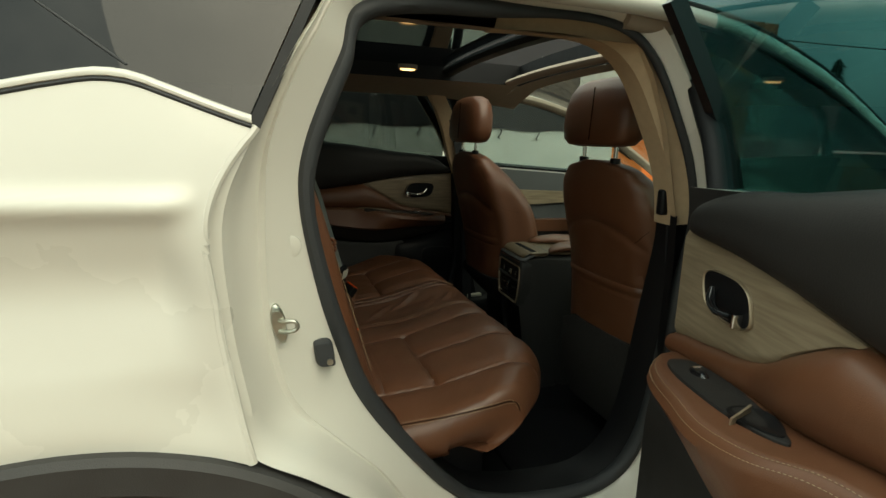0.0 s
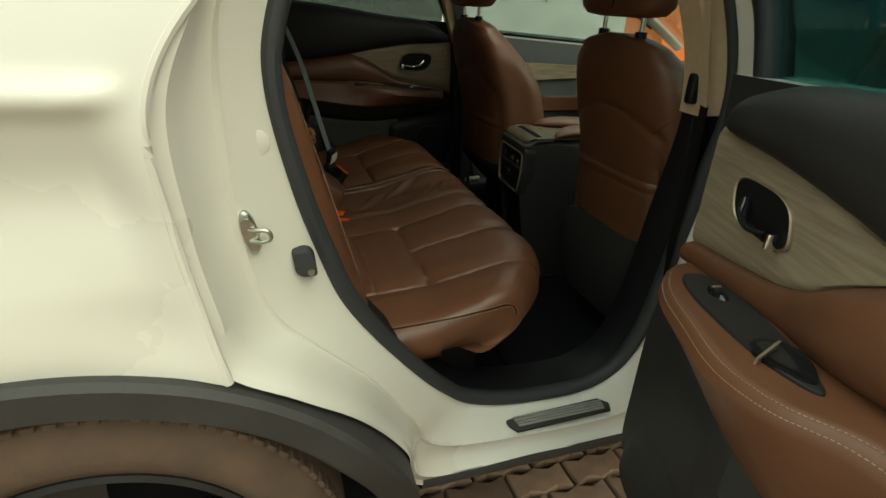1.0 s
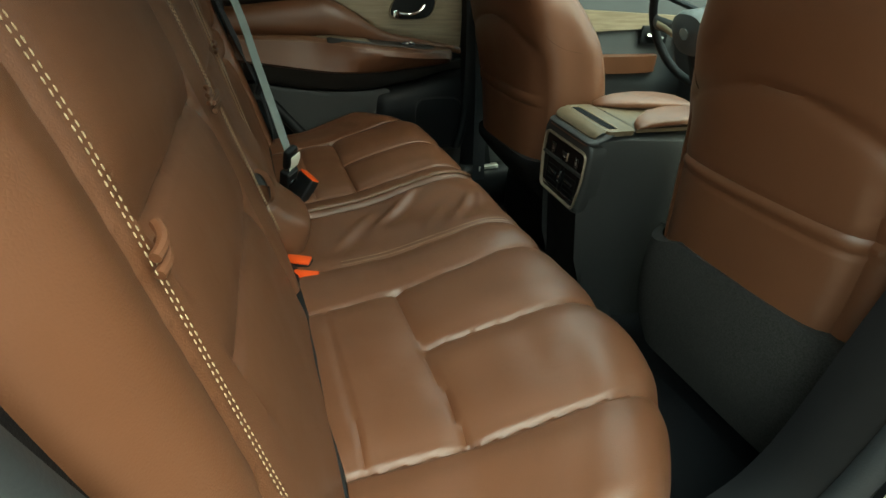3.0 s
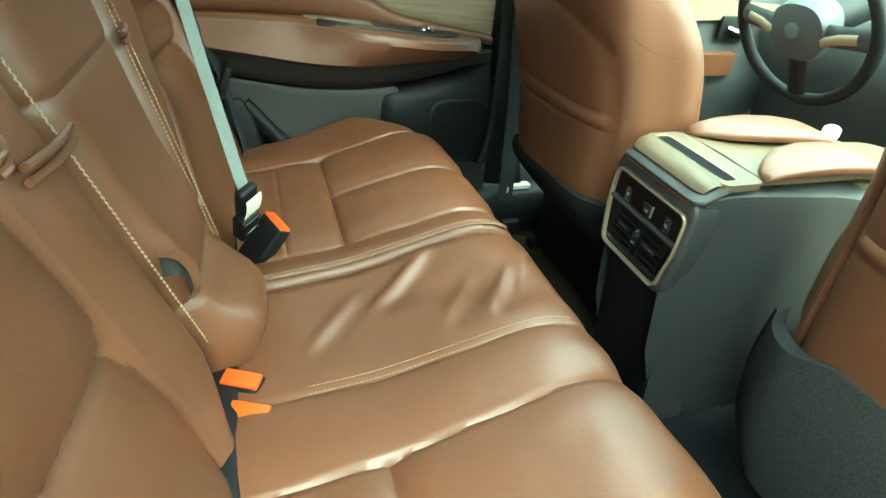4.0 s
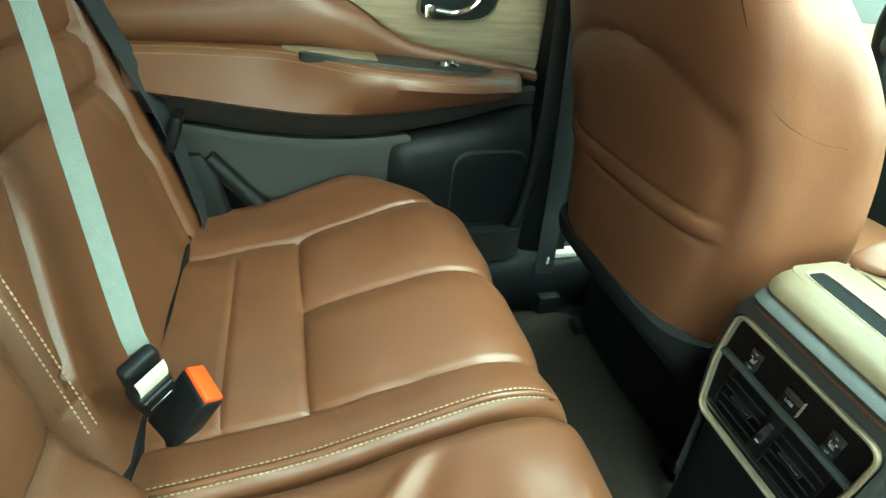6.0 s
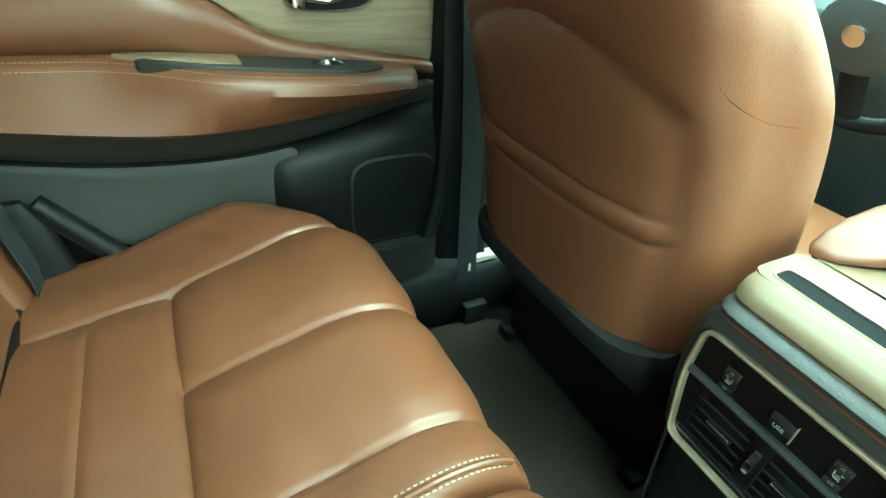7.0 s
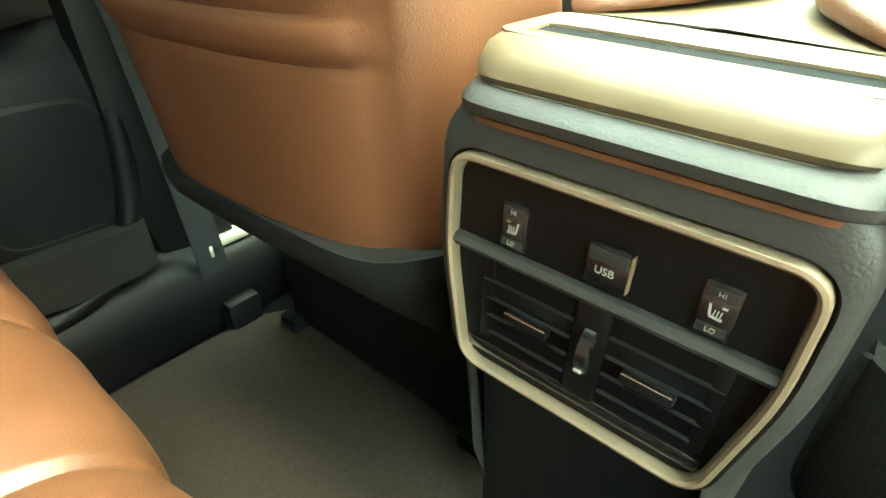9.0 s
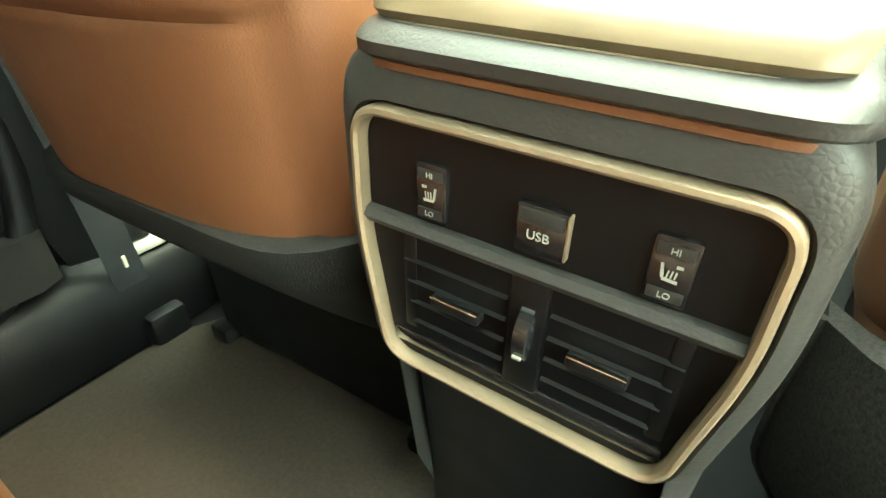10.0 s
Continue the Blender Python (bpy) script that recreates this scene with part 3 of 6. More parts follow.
# striker, bumper stop and dimple on the jamb
st = thing("door_striker", "zinc plated door striker loop on its plate", "striker", at=(.053, -.855, 1.013))
ob_mesh("plate", *loft([[(.0115 * k * math.cos(a) - 0.006 * math.sin(a), -.0 - d, .033 * k * math.sin(a)) for a in np.linspace(0, 6.283, 22, endpoint=False)] for d, k in ((-.012, 1.0), (.001, 1.0), (.003, .9))]), STEEL, st)
for z in (-.020, .018):
    ob_mesh("bolt", *loft([[(.0065 * math.cos(a) - .18 * z, -.003 - d, z + .0065 * math.sin(a)) for a in np.linspace(0, 6.283, 6, endpoint=False)] for d in (0, .004)]), STEEL, st)
loop_pts = crom([(.000, -.002, .006), (.010, -.010, .007), (.022, -.013, .007), (.028, -.013, .001), (.026, -.013, -.007), (.013, -.011, -.011), (.000, -.002, -.012)], 6)
ob_mesh("loop", *tube(loop_pts, .0034, 10), STEEL, st, "steel striker loop")
bs = thing("bump_stop", "black rubber door bump stop", "bump stop", at=(.128, -.822, .942))
ob_mesh("pad", *loft([[(.0165 * k * (abs(math.cos(a)) ** .45) * (1 if math.cos(a) > 0 else -1) + .006 * math.sin(a) * -1, -d, .024 * k * (abs(math.sin(a)) ** .5) * (1 if math.sin(a) > 0 else -1)) for a in np.linspace(0, 6.283, 24, endpoint=False)] for d, k in ((-.01, 1.05), (.004, 1.0), (.010, .86), (.011, .4))]), RUBBER, bs)
ob_mesh("screw", *loft([[(.008 + .0055 * math.cos(a), -.011 - d, -.012 + .0055 * math.sin(a)) for a in np.linspace(0, 6.283, 14, endpoint=False)] for d in (0, .004)]), STEEL, bs, "round screw head")
ob_mesh("jamb_plug", *loft([[(.073 + .019 * k * math.cos(a), -.8318 - d + .0045 * k * math.cos(a), 1.135 + .019 * k * math.sin(a)) for a in np.linspace(0, 6.283, 24, endpoint=False)] for d, k in ((-.01, 1.1), (-.0022, 1.0), (-.0012, .88))]), PAINT, car, "round painted plug")

# roof with the sunroof opening
SX0, SX1, SY = 0.24, 1.12, 0.50


def roof_z(x, y):
    return 1.668 - 0.05 * (abs(y) / 0.79) ** 2.4 - 0.05 * max(0, x - 0.9) ** 2 - 0.03 * max(0, -x) ** 1.5 - float(smooth01(abs(y), .5, .79)) * (.02 + (.30 if y < 0 else .08) * max(0, x - .82))


def roof_patch(x0, x1, y0, y1, drop, nx=16, ny=14):
    return grid(lambda a, b: (a, b, roof_z(a, b) - drop), np.linspace(x0, x1, nx), np.linspace(y0, y1, ny))


for nm, drop, m_, lab in (("roof", 0.0, PAINT, "white roof skin with a sunroof"), ("headliner", 0.085, HEADLINER, "beige headliner cloth")):
    w = 0.79 if nm == "roof" else 0.755
    r0 = -1.2 if nm == "roof" else -1.1
    v, f = join(roof_patch(r0, SX0, -w, w, drop), roof_patch(SX1, 1.22, -w, w, drop), roof_patch(SX0, SX1, -w, -SY, drop), roof_patch(SX0, SX1, SY, w, drop))
    ob_mesh(nm, v, f, m_, car, lab)
# sunroof well
v, f = join(*[grid(lambda a, b, p=p, q=q: (p[0] + (q[0] - p[0]) * a, p[1] + (q[1] - p[1]) * a, roof_z(p[0] + (q[0] - p[0]) * a, p[1] + (q[1] - p[1]) * a) - 0.085 * b), np.linspace(0, 1, 12), (0, 1))
              for p, q in (((SX0, -SY), (SX1, -SY)), ((SX1, -SY), (SX1, SY)), ((SX1, SY), (SX0, SY)), ((SX0, SY), (SX0, -SY)))])
ob_mesh("sunroof_well", v, f, BLACK, car)
v, f = grid(lambda a, b: (a, b, roof_z(a, b) - 0.03), np.linspace(SX0, 0.77, 8), np.linspace(-SY, SY, 10))
ob_mesh("sunroof_glass", v, f, DEEP, car, "dark sunroof glass")
ob_mesh("sunroof_bar", *tube([(0.79, y, roof_z(0.79, y) - 0.05) for y in np.linspace(-SY, SY, 10)], 0.028, 8, 0.7), BLACK, car, "black sunroof cross bar")
ob_mesh("sunroof_front_bar", *tube([(1.08, y, roof_z(1.08, y) - 0.075) for y in np.linspace(-SY, SY, 10)], 0.03, 8, 0.5), HEADLINER, car)
# side rails, A pillars and windscreen
RAIL_R = curve([.5, .807, .961, 1.077, 1.205, 1.33, 1.416, 1.70, 2.0, 2.25], [1.605, 1.590, 1.562, 1.525, 1.475, 1.412, 1.364, 1.21, 1.06, .96])
RAIL_L = curve([.5, .807, .961, 1.12, 1.24, 1.43, 1.71, 2.0, 2.25], [1.605, 1.60, 1.597, 1.588, 1.580, 1.550, 1.465, 1.32, 1.17])
for s in (-1, 1):
    edge_z = RAIL_L if s > 0 else RAIL_R
    xs_r = list(np.linspace(.5, 2.2, 24))
    rail_y = lambda x: s * (.80 + .05 * float(smooth01(x, .5, 1.2)) + .03 * float(smooth01(x, 1.2, 2.2)))
    ob_mesh("roof_rail", *tube([(-1.15, s * .77, 1.54), (-.3, s * .795, 1.59)] + [(x, rail_y(x) - s * .01, float(edge_z(x)) - .02) for x in xs_r], .022, 12, .8), PAINT, car, "white roof side rail")
    ob_mesh("rail_gutter", *tube([(x, rail_y(x) - s * .004, float(edge_z(x)) + .001) for x in xs_r], .005, 8), RUBBER, car, "dark roof gutter line")
    ob_mesh("rail_trim", *tube([(x, rail_y(x) - s * .05, float(edge_z(x)) - .035) for x in xs_r[3:]], .028, 10, .8), HEADLINER, car, "beige pillar trim")
    ob_mesh("window_moulding", *tube([(x, rail_y(x) + s * .012, float(edge_z(x)) - .042) for x in xs_r[4:-2]], .0065, 8), RUBBER, car, "dark window moulding")
v, f = grid(lambda a, b: (1.2 + 1.0 * b, a * (.80 + .07 * b), (float(RAIL_R(1.2 + b)) * (1 - a) + float(RAIL_L(1.2 + b)) * (1 + a)) / 2 - .012 + (.07 - .05 * b) * (1 - a * a)), np.linspace(-1, 1, 14), np.linspace(0, 1, 12))
ob_mesh("windscreen", v, f, CLEAR, car, "clear windscreen")
v, f = grid(lambda a, b: (2.0 + 1.35 * b - .12 * b * a * a, a * (.90 - .03 * b), 1.10 - .20 * b * b - .02 * a * a), np.linspace(-1, 1, 14), np.linspace(0, 1, 8))
ob_mesh("bonnet", v, f, PAINT, car, "white bonnet")
v, f = grid(lambda a, b: (3.35 + .08 * math.sin(b * 3.1), a * .87, .90 - .7 * b), np.linspace(-1, 1, 8), np.linspace(0, 1, 8))
ob_mesh("front_end", v, f, PAINT, car, "white front end")
for s in (-1, 1):
    v, f = grid(lambda a, b: (2.0 + 1.37 * a, s * (.93 - .05 * a), max(.25 + (.82 - .18 * a) * b, .387 + math.sqrt(max(0, .2 - (2.75 - 2.0 - 1.37 * a) ** 2)) if b < .01 else 0)), np.linspace(0, 1, 30), np.linspace(0, 1, 8))
    ob_mesh("wing", v, f, PAINT, car, "white front wing")
# closing panels of the far side and the tail
v, f = grid(lambda a, b: (-1.2 + 1.35 * a, .94 - .20 * max(0, b - .55) ** 1.5, .3 + 1.02 * b), np.linspace(0, 1, 8), np.linspace(0, 1, 10))
ob_mesh("quarter_panel", v, f, PAINT, car)
v, f = grid(lambda a, b: (-1.1 + 1.2 * a, .905 - .36 * (.27 * b), 1.33 + .27 * b), np.linspace(0, 1, 6), (0, .5, 1))
ob_mesh("quarter_window", v, f, DEEP, car, "dark privacy quarter glass")
v, f = grid(lambda a, b: (-1.2 - .1 * math.sin(3.14 * b), a * .93, .3 + 1.31 * b), np.linspace(-1, 1, 8), np.linspace(0, 1, 10))
ob_mesh("tailgate", v, f, PAINT, car, "white tailgate")
# inner panels behind the seats
for s in (-1, 1):
    ob_mesh("inner_quarter_trim", *rbox((-1.1, s * .73 - .02, .4), (.02 if s < 0 else .20, s * .73 + .02, 1.26), .01), BLACK, car, "dark inner quarter trim")
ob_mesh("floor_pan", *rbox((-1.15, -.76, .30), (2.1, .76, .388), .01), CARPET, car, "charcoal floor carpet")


def wheel():
    w = ob_mesh("wheel", *lathe([(.002, -.085), (.04, -.085), (.06, -.07), (.07, -.03)], 24), RIM, car, "dusty tyre on a dark alloy rim")
    w.location = (-.225, -.81, .392)
    prof = [(.278, -.085), (.285, -.105), (.31, -.122), (.335, -.125), (.362, -.118), (.382, -.104), (.392, -.09), (.398, -.05), (.40, 0), (.398, .05), (.39, .09), (.36, .115), (.32, .12), (.28, .1)]
    ob_mesh("tyre", *lathe(prof, 72), TYRE, w, "dusty brown-black tyre")
    pieces = []
    for k in range(96):
        a = k / 96 * 2 * math.pi
        m = Matrix.Rotation(-a, 4, "Y") @ Matrix.Translation((.3925, -.098, 0))
        pieces.append(moved(rbox((-.008, -.014, -.0085), (.0015, .018, .0085), .0015, 1), m))
    ob_mesh("tread_block", *join(*pieces), TYRE, w, kind="stuff")
    ob_mesh("rim", *lathe([(.284, -.08), (.282, -.106), (.272, -.110), (.264, -.095), (.255, -.04), (.24, .03)], 64), RIM, w, "dark rim flange")
    for k in range(5):
        a = k / 5 * 2 * math.pi + .35
        m = Matrix.Rotation(-a, 4, "Y")
        sp = loft([[(x, y0, -wd), (x, y0, wd), (x, y0 + .03, wd * .8), (x, y0 + .03, -wd * .8)] for x, y0, wd in ((.05, -.075, .035), (.13, -.085, .028), (.265, -.1, .05))])
        ob_mesh("spoke", *moved(sp, m), RIM, w)


wheel()


# ---------------- doors ----------------
def strip(name, place, u0, u1, lo, hi, depth, material, parent, back=0.0, nu=50, nv=18, label=""):
    """A raised trim panel between two lines lo(u) and hi(u); depth(u, v) is how far it stands out."""
    us = [u0] + list(np.linspace(u0, u1, nu)) + [u1]
    vs = [0.0] + list(np.linspace(0, 1, nv)) + [1.0]
    verts = []
    for i, u in enumerate(us):
        for j, t in enumerate(vs):
            rim_ = i in (0, len(us) - 1) or j in (0, len(vs) - 1)
            z = float(lo(u)) + (float(hi(u)) - float(lo(u))) * t
            verts.append(place(u, z, back if rim_ else depth(u, t)))
    n = len(vs)
    faces = [(i * n + j, i * n + j + 1, (i + 1) * n + j + 1, (i + 1) * n + j) for i in range(len(us) - 1) for j in range(n - 1)]
    return ob_mesh(name, verts, faces, material, parent, label)


def pillow(t, k=0.18):
    """0 at both ends, 1 over the middle, round at the edges."""
    a = np.clip(t / k, 0, 1)
    b = np.clip((1 - t) / k, 0, 1)
    return math.sqrt(1 - (1 - a) ** 2) * math.sqrt(1 - (1 - b) ** 2)


PAD_LO = curve([.0, .07, .21, .37, .48, .57, .84], [1.165, 1.16, 1.15, 1.128, 1.106, 1.092, 1.06])
PAD_HI = curve([.0, .07, .10, .136, .34, .52, .84], [1.18, 1.20, 1.222, 1.236, 1.262, 1.285, 1.31])
INS_LO = curve([.0, .05, .18, .317, .387, .463, .50], [.95, .962, .984, 1.018, 1.062, 1.098, 1.10])
ARM_HI = curve([.0, .03, .08, .20, .32, .45, .60, .84], [.935, .945, .957, .968, .98, .993, 1.0, 1.0])
ARM_LO = curve([.0, .03, .07, .20, .32, .45, .66, .84], [.918, .916, .913, .906, .900, .900, .925, .95])
BAND_LO = curve([.0, .05, .2, .34, .5, .66, .84], [.89, .886, .85, .828, .830, .855, .90])
LOW_LO = curve([.0, .3, .5, .62, .72, .84], [.42, .43, .50, .62, .74, .90])


def rear_door(name, label, place, opened):
    d = thing(name, label, "car door", group="rear doors")
    AH, AL, BL = ARM_HI, ARM_LO, BAND_LO
    if opened:
        AH = curve([.0, .095, .20, .30, .44, .50, .55, .65, .84], [.925, .938, .950, .962, .979, .990, 1.003, 1.01, 1.01])
        AL = curve([.0, .07, .15, .27, .38, .52, .66, .84], [.89, .885, .870, .852, .838, .838, .87, .93])
        BL = curve([.0, .05, .2, .34, .5, .66, .84], [.87, .86, .81, .785, .785, .815, .875])
    strip("upper_pad", place, .045, .84, PAD_LO, PAD_HI, lambda u, t: .012 + .042 * pillow(t, .42) * (smooth01(u, .0, .12)), DARK, d, label="charcoal soft upper pad")
    strip("insert", place, .03, .49, INS_LO, PAD_LO, lambda u, t: .016 + .006 * pillow(t, .1), INSERT, d, label="pale wavy-grained decorative insert")
    lea_lo = lambda u: float(AH(u)) - .01
    lea_hi = lambda u: float(INS_LO(u)) if u < .463 else float(PAD_LO(u))
    strip("leather_panel", place, .032, .84, lea_lo, lea_hi, lambda u, t: .020 + (.018 + .03 * smooth01(u, .3, .45)) * pillow(t, .45), LEATHER, d, label="brown leather door panel")
    edge_top = curve([.03, .085, .12, .20, .30, .40, .45, .50, .60, .84], [.05, .082, .098, .122, .138, .134, .112, .092, .085, .085])
    edge_low = curve([.03, .085, .15, .25, .40, .55, .84], [.045, .062, .085, .105, .125, .12, .10])
    if opened:
        edge_top = curve([.03, .095, .15, .20, .30, .44, .50, .55, .62, .84], [.05, .085, .116, .134, .152, .164, .150, .124, .105, .09])
        edge_low = curve([.03, .085, .15, .25, .40, .55, .84], [.045, .06, .078, .095, .108, .105, .09])

    def arm_sec(u):
        """Outline of the armrest across the door, as pairs of depth and height."""
        hi_, lo_ = float(AH(u)), float(AL(u))
        o_, l_ = float(edge_top(u)), float(edge_low(u))
        return [(.012, hi_ - .004), (.022, hi_ + .002), (.04, hi_ + .001), (o_ - .024, hi_), (o_ - .012, hi_ - .003), (o_ - .003, hi_ - .012),
                (o_ + .001, hi_ - .026), (.5 * (o_ + l_) + .003, hi_ - .55 * (hi_ - lo_)), (l_, lo_ + .008), (l_ - .012, lo_), (.012, lo_)]
    us = np.concatenate([[.066, .068, .072, .079], np.linspace(.088, .84, 60)])
    loops = []
    for i_, u in enumerate(us):
        cs = arm_sec(u)
        k_ = (.25, .6, .82, .94)[i_] if i_ < 4 else 1.0
        zc = (cs[0][1] + cs[-1][1]) / 2
        loops.append([place(u, zc + (z - zc) * (.7 + .3 * k_), .012 + (h - .012) * k_) for h, z in cs])
    ob_mesh("armrest", *loft(loops, closed=False, caps=False), LEATHER, d, "brown leather armrest")
    n_in = np.array(place(.3, 1, .1)) - np.array(place(.3, 1, 0))
    n_in /= np.linalg.norm(n_in)
    for k in (4, 5):
        pts = [place(u, arm_sec(u)[k][1] + .0004, arm_sec(u)[k][0] + .0006) for u in np.linspace(.088, .82, 90)]
        stitching("stitching", pts, n_in * .6 + np.array([0, 0, .8]), d)
    # top of the armrest: switch panel, pull slot
    def top(u, h, lift=0.0):
        return place(u, float(AH(u)) + lift, h)

    pts_o = []
    for a in np.linspace(0, 2 * math.pi, 48, endpoint=False):
        c, s = math.cos(a), math.sin(a)
        u = .308 + .172 * c
        pts_o.append((u, .062 + .085 * (u - .136) + (.034 - .008 * c) * math.copysign(abs(s) ** (.75 + .35 * max(0, c)), s)))
    loops = [[place(u, float(AH(u)) + dz, h) for u, h in [(.30 + (p[0] - .30) * k, .076 + (p[1] - .076) * k) for p in pts_o]] for dz, k in ((-.02, 1.0), (.0035, 1.0), (.005, .97), (.0045, .90))]
    ob_mesh("switch_panel", *loft(loops), DARK, d, "dark grey switch panel")
    sw = [[place(.225 + .022 * math.cos(a) * k, float(AH(.225)) + .004 + dz, .066 + .010 * math.sin(a) * k) for a in np.linspace(0, 6.283, 20, endpoint=False)] for dz, k in ((0, 1.15), (.003, 1.1), (.008, .75))]
    ob_mesh("window_switch", *loft(sw), GLOSS, d, "gloss black window switch")
    ob_mesh("switch_edge", *tube([place(.213 + .001 * k, float(AH(.22)) + .0125, .058 + .004 * k) for k in range(5)], .0022, 6), CHROME, d, "bright switch edge")
    if opened:
        # shallow cup over the panel; black colour stands in for the recess's shade
        slot = []
        for a in np.linspace(0, 2 * math.pi, 32, endpoint=False):
            c, s = math.cos(a), math.sin(a)
            slot.append((.412 + .052 * c, .084 + .004 * c + .027 * s * (1 - .45 * c)))
        loops = [[place(u, float(AH(u)) + dz, h) for u, h in [(.415 + (p[0] - .415) * k, .082 + (p[1] - .082) * k) for p in slot]] for dz, k in ((-.02, 1.0), (.0062, .98), (.0066, .90), (.0056, .86), (.0056, .3))]
        ob_mesh("pull_cup", *loft(loops), BLACK, d, "black pull cup")
    if opened:
        ob_mesh("pull_blade", *strap([place(.386, float(AH(.386)) + .012, .080), place(.402, float(AH(.40)) + .008, .102), place(.416, float(AH(.416)) + .004, .122)], .003, .012, n_in), SATIN, d, "satin silver divider")
    else:
        tri_ = [(.352, .046), (.352, .094), (.40, .100), (.46, .088), (.505, .066), (.44, .052)]
        ob_mesh("pull_insert", *loft([[place(.40 + (u - .40) * k, float(AH(u)) + dz, .074 + (h - .074) * k) for u, h in tri_] for dz, k in ((-.01, 1.0), (.0055, 1.0), (.0065, .95))]), SATIN, d, "pale satin pull insert")
    # handle bowl and lever
    pts_h = []
    for a in np.linspace(0, 2 * math.pi, 44, endpoint=False):
        c, s = math.cos(a), math.sin(a)
        k = (abs(c) ** 3.2 + abs(s) ** 3.2) ** (-1 / 3.2)
        pts_h.append((.198 + .070 * k * c + .012 * s * k * -1, 1.078 + .036 * k * s))
    ring = [[place(.198 + (u - .198) * k, 1.078 + (z - 1.078) * k, h) for u, z in pts_h] for h, k in ((.018, 1.05), (.026, 1.045), (.028, 1.012), (.026, .98), (.022, .95))]
    ob_mesh("handle_ring", *loft(ring, caps=False), SATIN, d, "satin silver handle surround")
    bowl = [[place(.198 + (u - .198) * k, 1.078 + (z - 1.078) * k, h) for u, z in pts_h] for h, k in ((.026, .97), (.023, .90), (.0225, .5))]
    ob_mesh("handle_bowl", *loft(bowl), BLACK, d, "black handle bowl")
    lever = crom([(.165, 1.085, .030), (.185, 1.068, .042), (.215, 1.060, .046), (.245, 1.062, .040)], 6)
    ob_mesh("door_handle", *tube([place(*p[:2], p[2]) for p in lever], .0075, 10, .7), CHROME if not opened else GLOSS, d, "glossy inside door handle")
    ob_mesh("lock_tab", *moved(rbox((-.009, -.004, -.011), (.009, .004, .011), .002), Matrix.Translation(place(.255, 1.058, .036))), CHROME, d, "bright lock tab")
    # lower panels
    strip("dark_band", place, .02, .84, BL, lambda u: float(AL(u)) + .004, lambda u, t: .015 + (float(edge_low(u)) - .03) * t ** .7, BAND, d, label="charcoal soft lower band")
    # same panel on both doors; cabin shade is in the closed one's darker colour
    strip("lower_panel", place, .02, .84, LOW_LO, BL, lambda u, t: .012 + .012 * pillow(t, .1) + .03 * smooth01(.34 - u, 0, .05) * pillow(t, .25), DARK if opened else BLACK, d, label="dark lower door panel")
    g_lo = curve([.19, .27, .40, .55, .70], [.675, .66, .66, .70, .80])
    strip("grey_field", place, .195, .70, g_lo, lambda u: min(float(BL(u)) - .002, .70 + (u - .195) * 1.55), lambda u, t: .030 + .004 * pillow(t, .1), GREY, d, label="grey lower door field")
    if opened:
        # a bulged map pocket; a shallow black piece gives its long mouth's shade
        def bulge(a, b):
            u, z = .02 + .30 * a, .44 + .24 * b
            return place(u, z, .020 + .052 * pillow(min(max(a, .001), .999), .35) * (1 - .55 * b) * min(1.0, 4.0 * (1 - b) + .35))
        ob_mesh("door_pocket", *grid(bulge, np.linspace(0, 1, 24), np.linspace(0, 1, 20)), DARK, d, "dark moulded map pocket")
        mouth = [[place(.17 + (.105 + g) * math.cos(a) * k, .665 + .05 * math.cos(a) + (.016 + g) * math.sin(a) * k, h) for a in np.linspace(0, 6.283, 36, endpoint=False)] for h, k, g in ((.022, 1.0, .006), (.036, 1.0, .006), (.038, 1.0, .0), (.028, .9, .0), (.026, .3, .0))]
        ob_mesh("pocket_mouth", *loft(mouth), BLACK, d, "black rounded pocket mouth")
    else:
        rec = []
        for h, k in ((.040, 1.05), (.053, 1.04), (.055, .98), (.044, .93)):
            rec.append([place(.105 + .085 * k * math.copysign(abs(math.cos(a)) ** .45, math.cos(a)), .715 + .085 * k * math.copysign(abs(math.sin(a)) ** .45, math.sin(a)), h) for a in np.linspace(0, 6.283, 40, endpoint=False)])
        ob_mesh("speaker_frame", *loft(rec, caps=False), DARK, d, "dark rounded speaker surround")
        ob_mesh("speaker_grille", *loft([rec[-1], [place(.105 + .03 * math.cos(a), .715 + .03 * math.sin(a), .044) for a in np.linspace(0, 6.283, 40, endpoint=False)]]), VENT, d, "black speaker grille")
        ob_mesh("door_pocket", *loft([[place(u, z, h) for u, h in ((.02, .052), (.19, .052), (.19, .075), (.15, .085), (.05, .085), (.02, .07))] for z in (.55, .60, .618, .625)]), DARK, d, "dark bottle pocket lip")
    # outer skin, edges and window frame
    xr = lambda z: .80 + .06 * smooth01(z, 1.0, 1.25) - .32 * smooth01(-z, -.80, -.42)
    def skin(a, b, h):
        z = .40 + b * .84
        u = -.02 + (float(xr(z)) + .02) * a
        return place(u, z + .03 * a * b, h - .018 * math.sin(3.1 * b))
    vo, fo = grid(lambda a, b: skin(a, b, -.125), np.linspace(0, 1, 16), np.linspace(0, 1, 16))
    vi, fi = grid(lambda a, b: skin(a, b, .0), np.linspace(0, 1, 16), np.linspace(0, 1, 16))
    ob_mesh("outer_skin", vo, fo, PAINT, d, "white outer door skin")
    # the closed door's frame is likewise coloured darker for cabin shade
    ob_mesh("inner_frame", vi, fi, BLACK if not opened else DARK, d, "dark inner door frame")
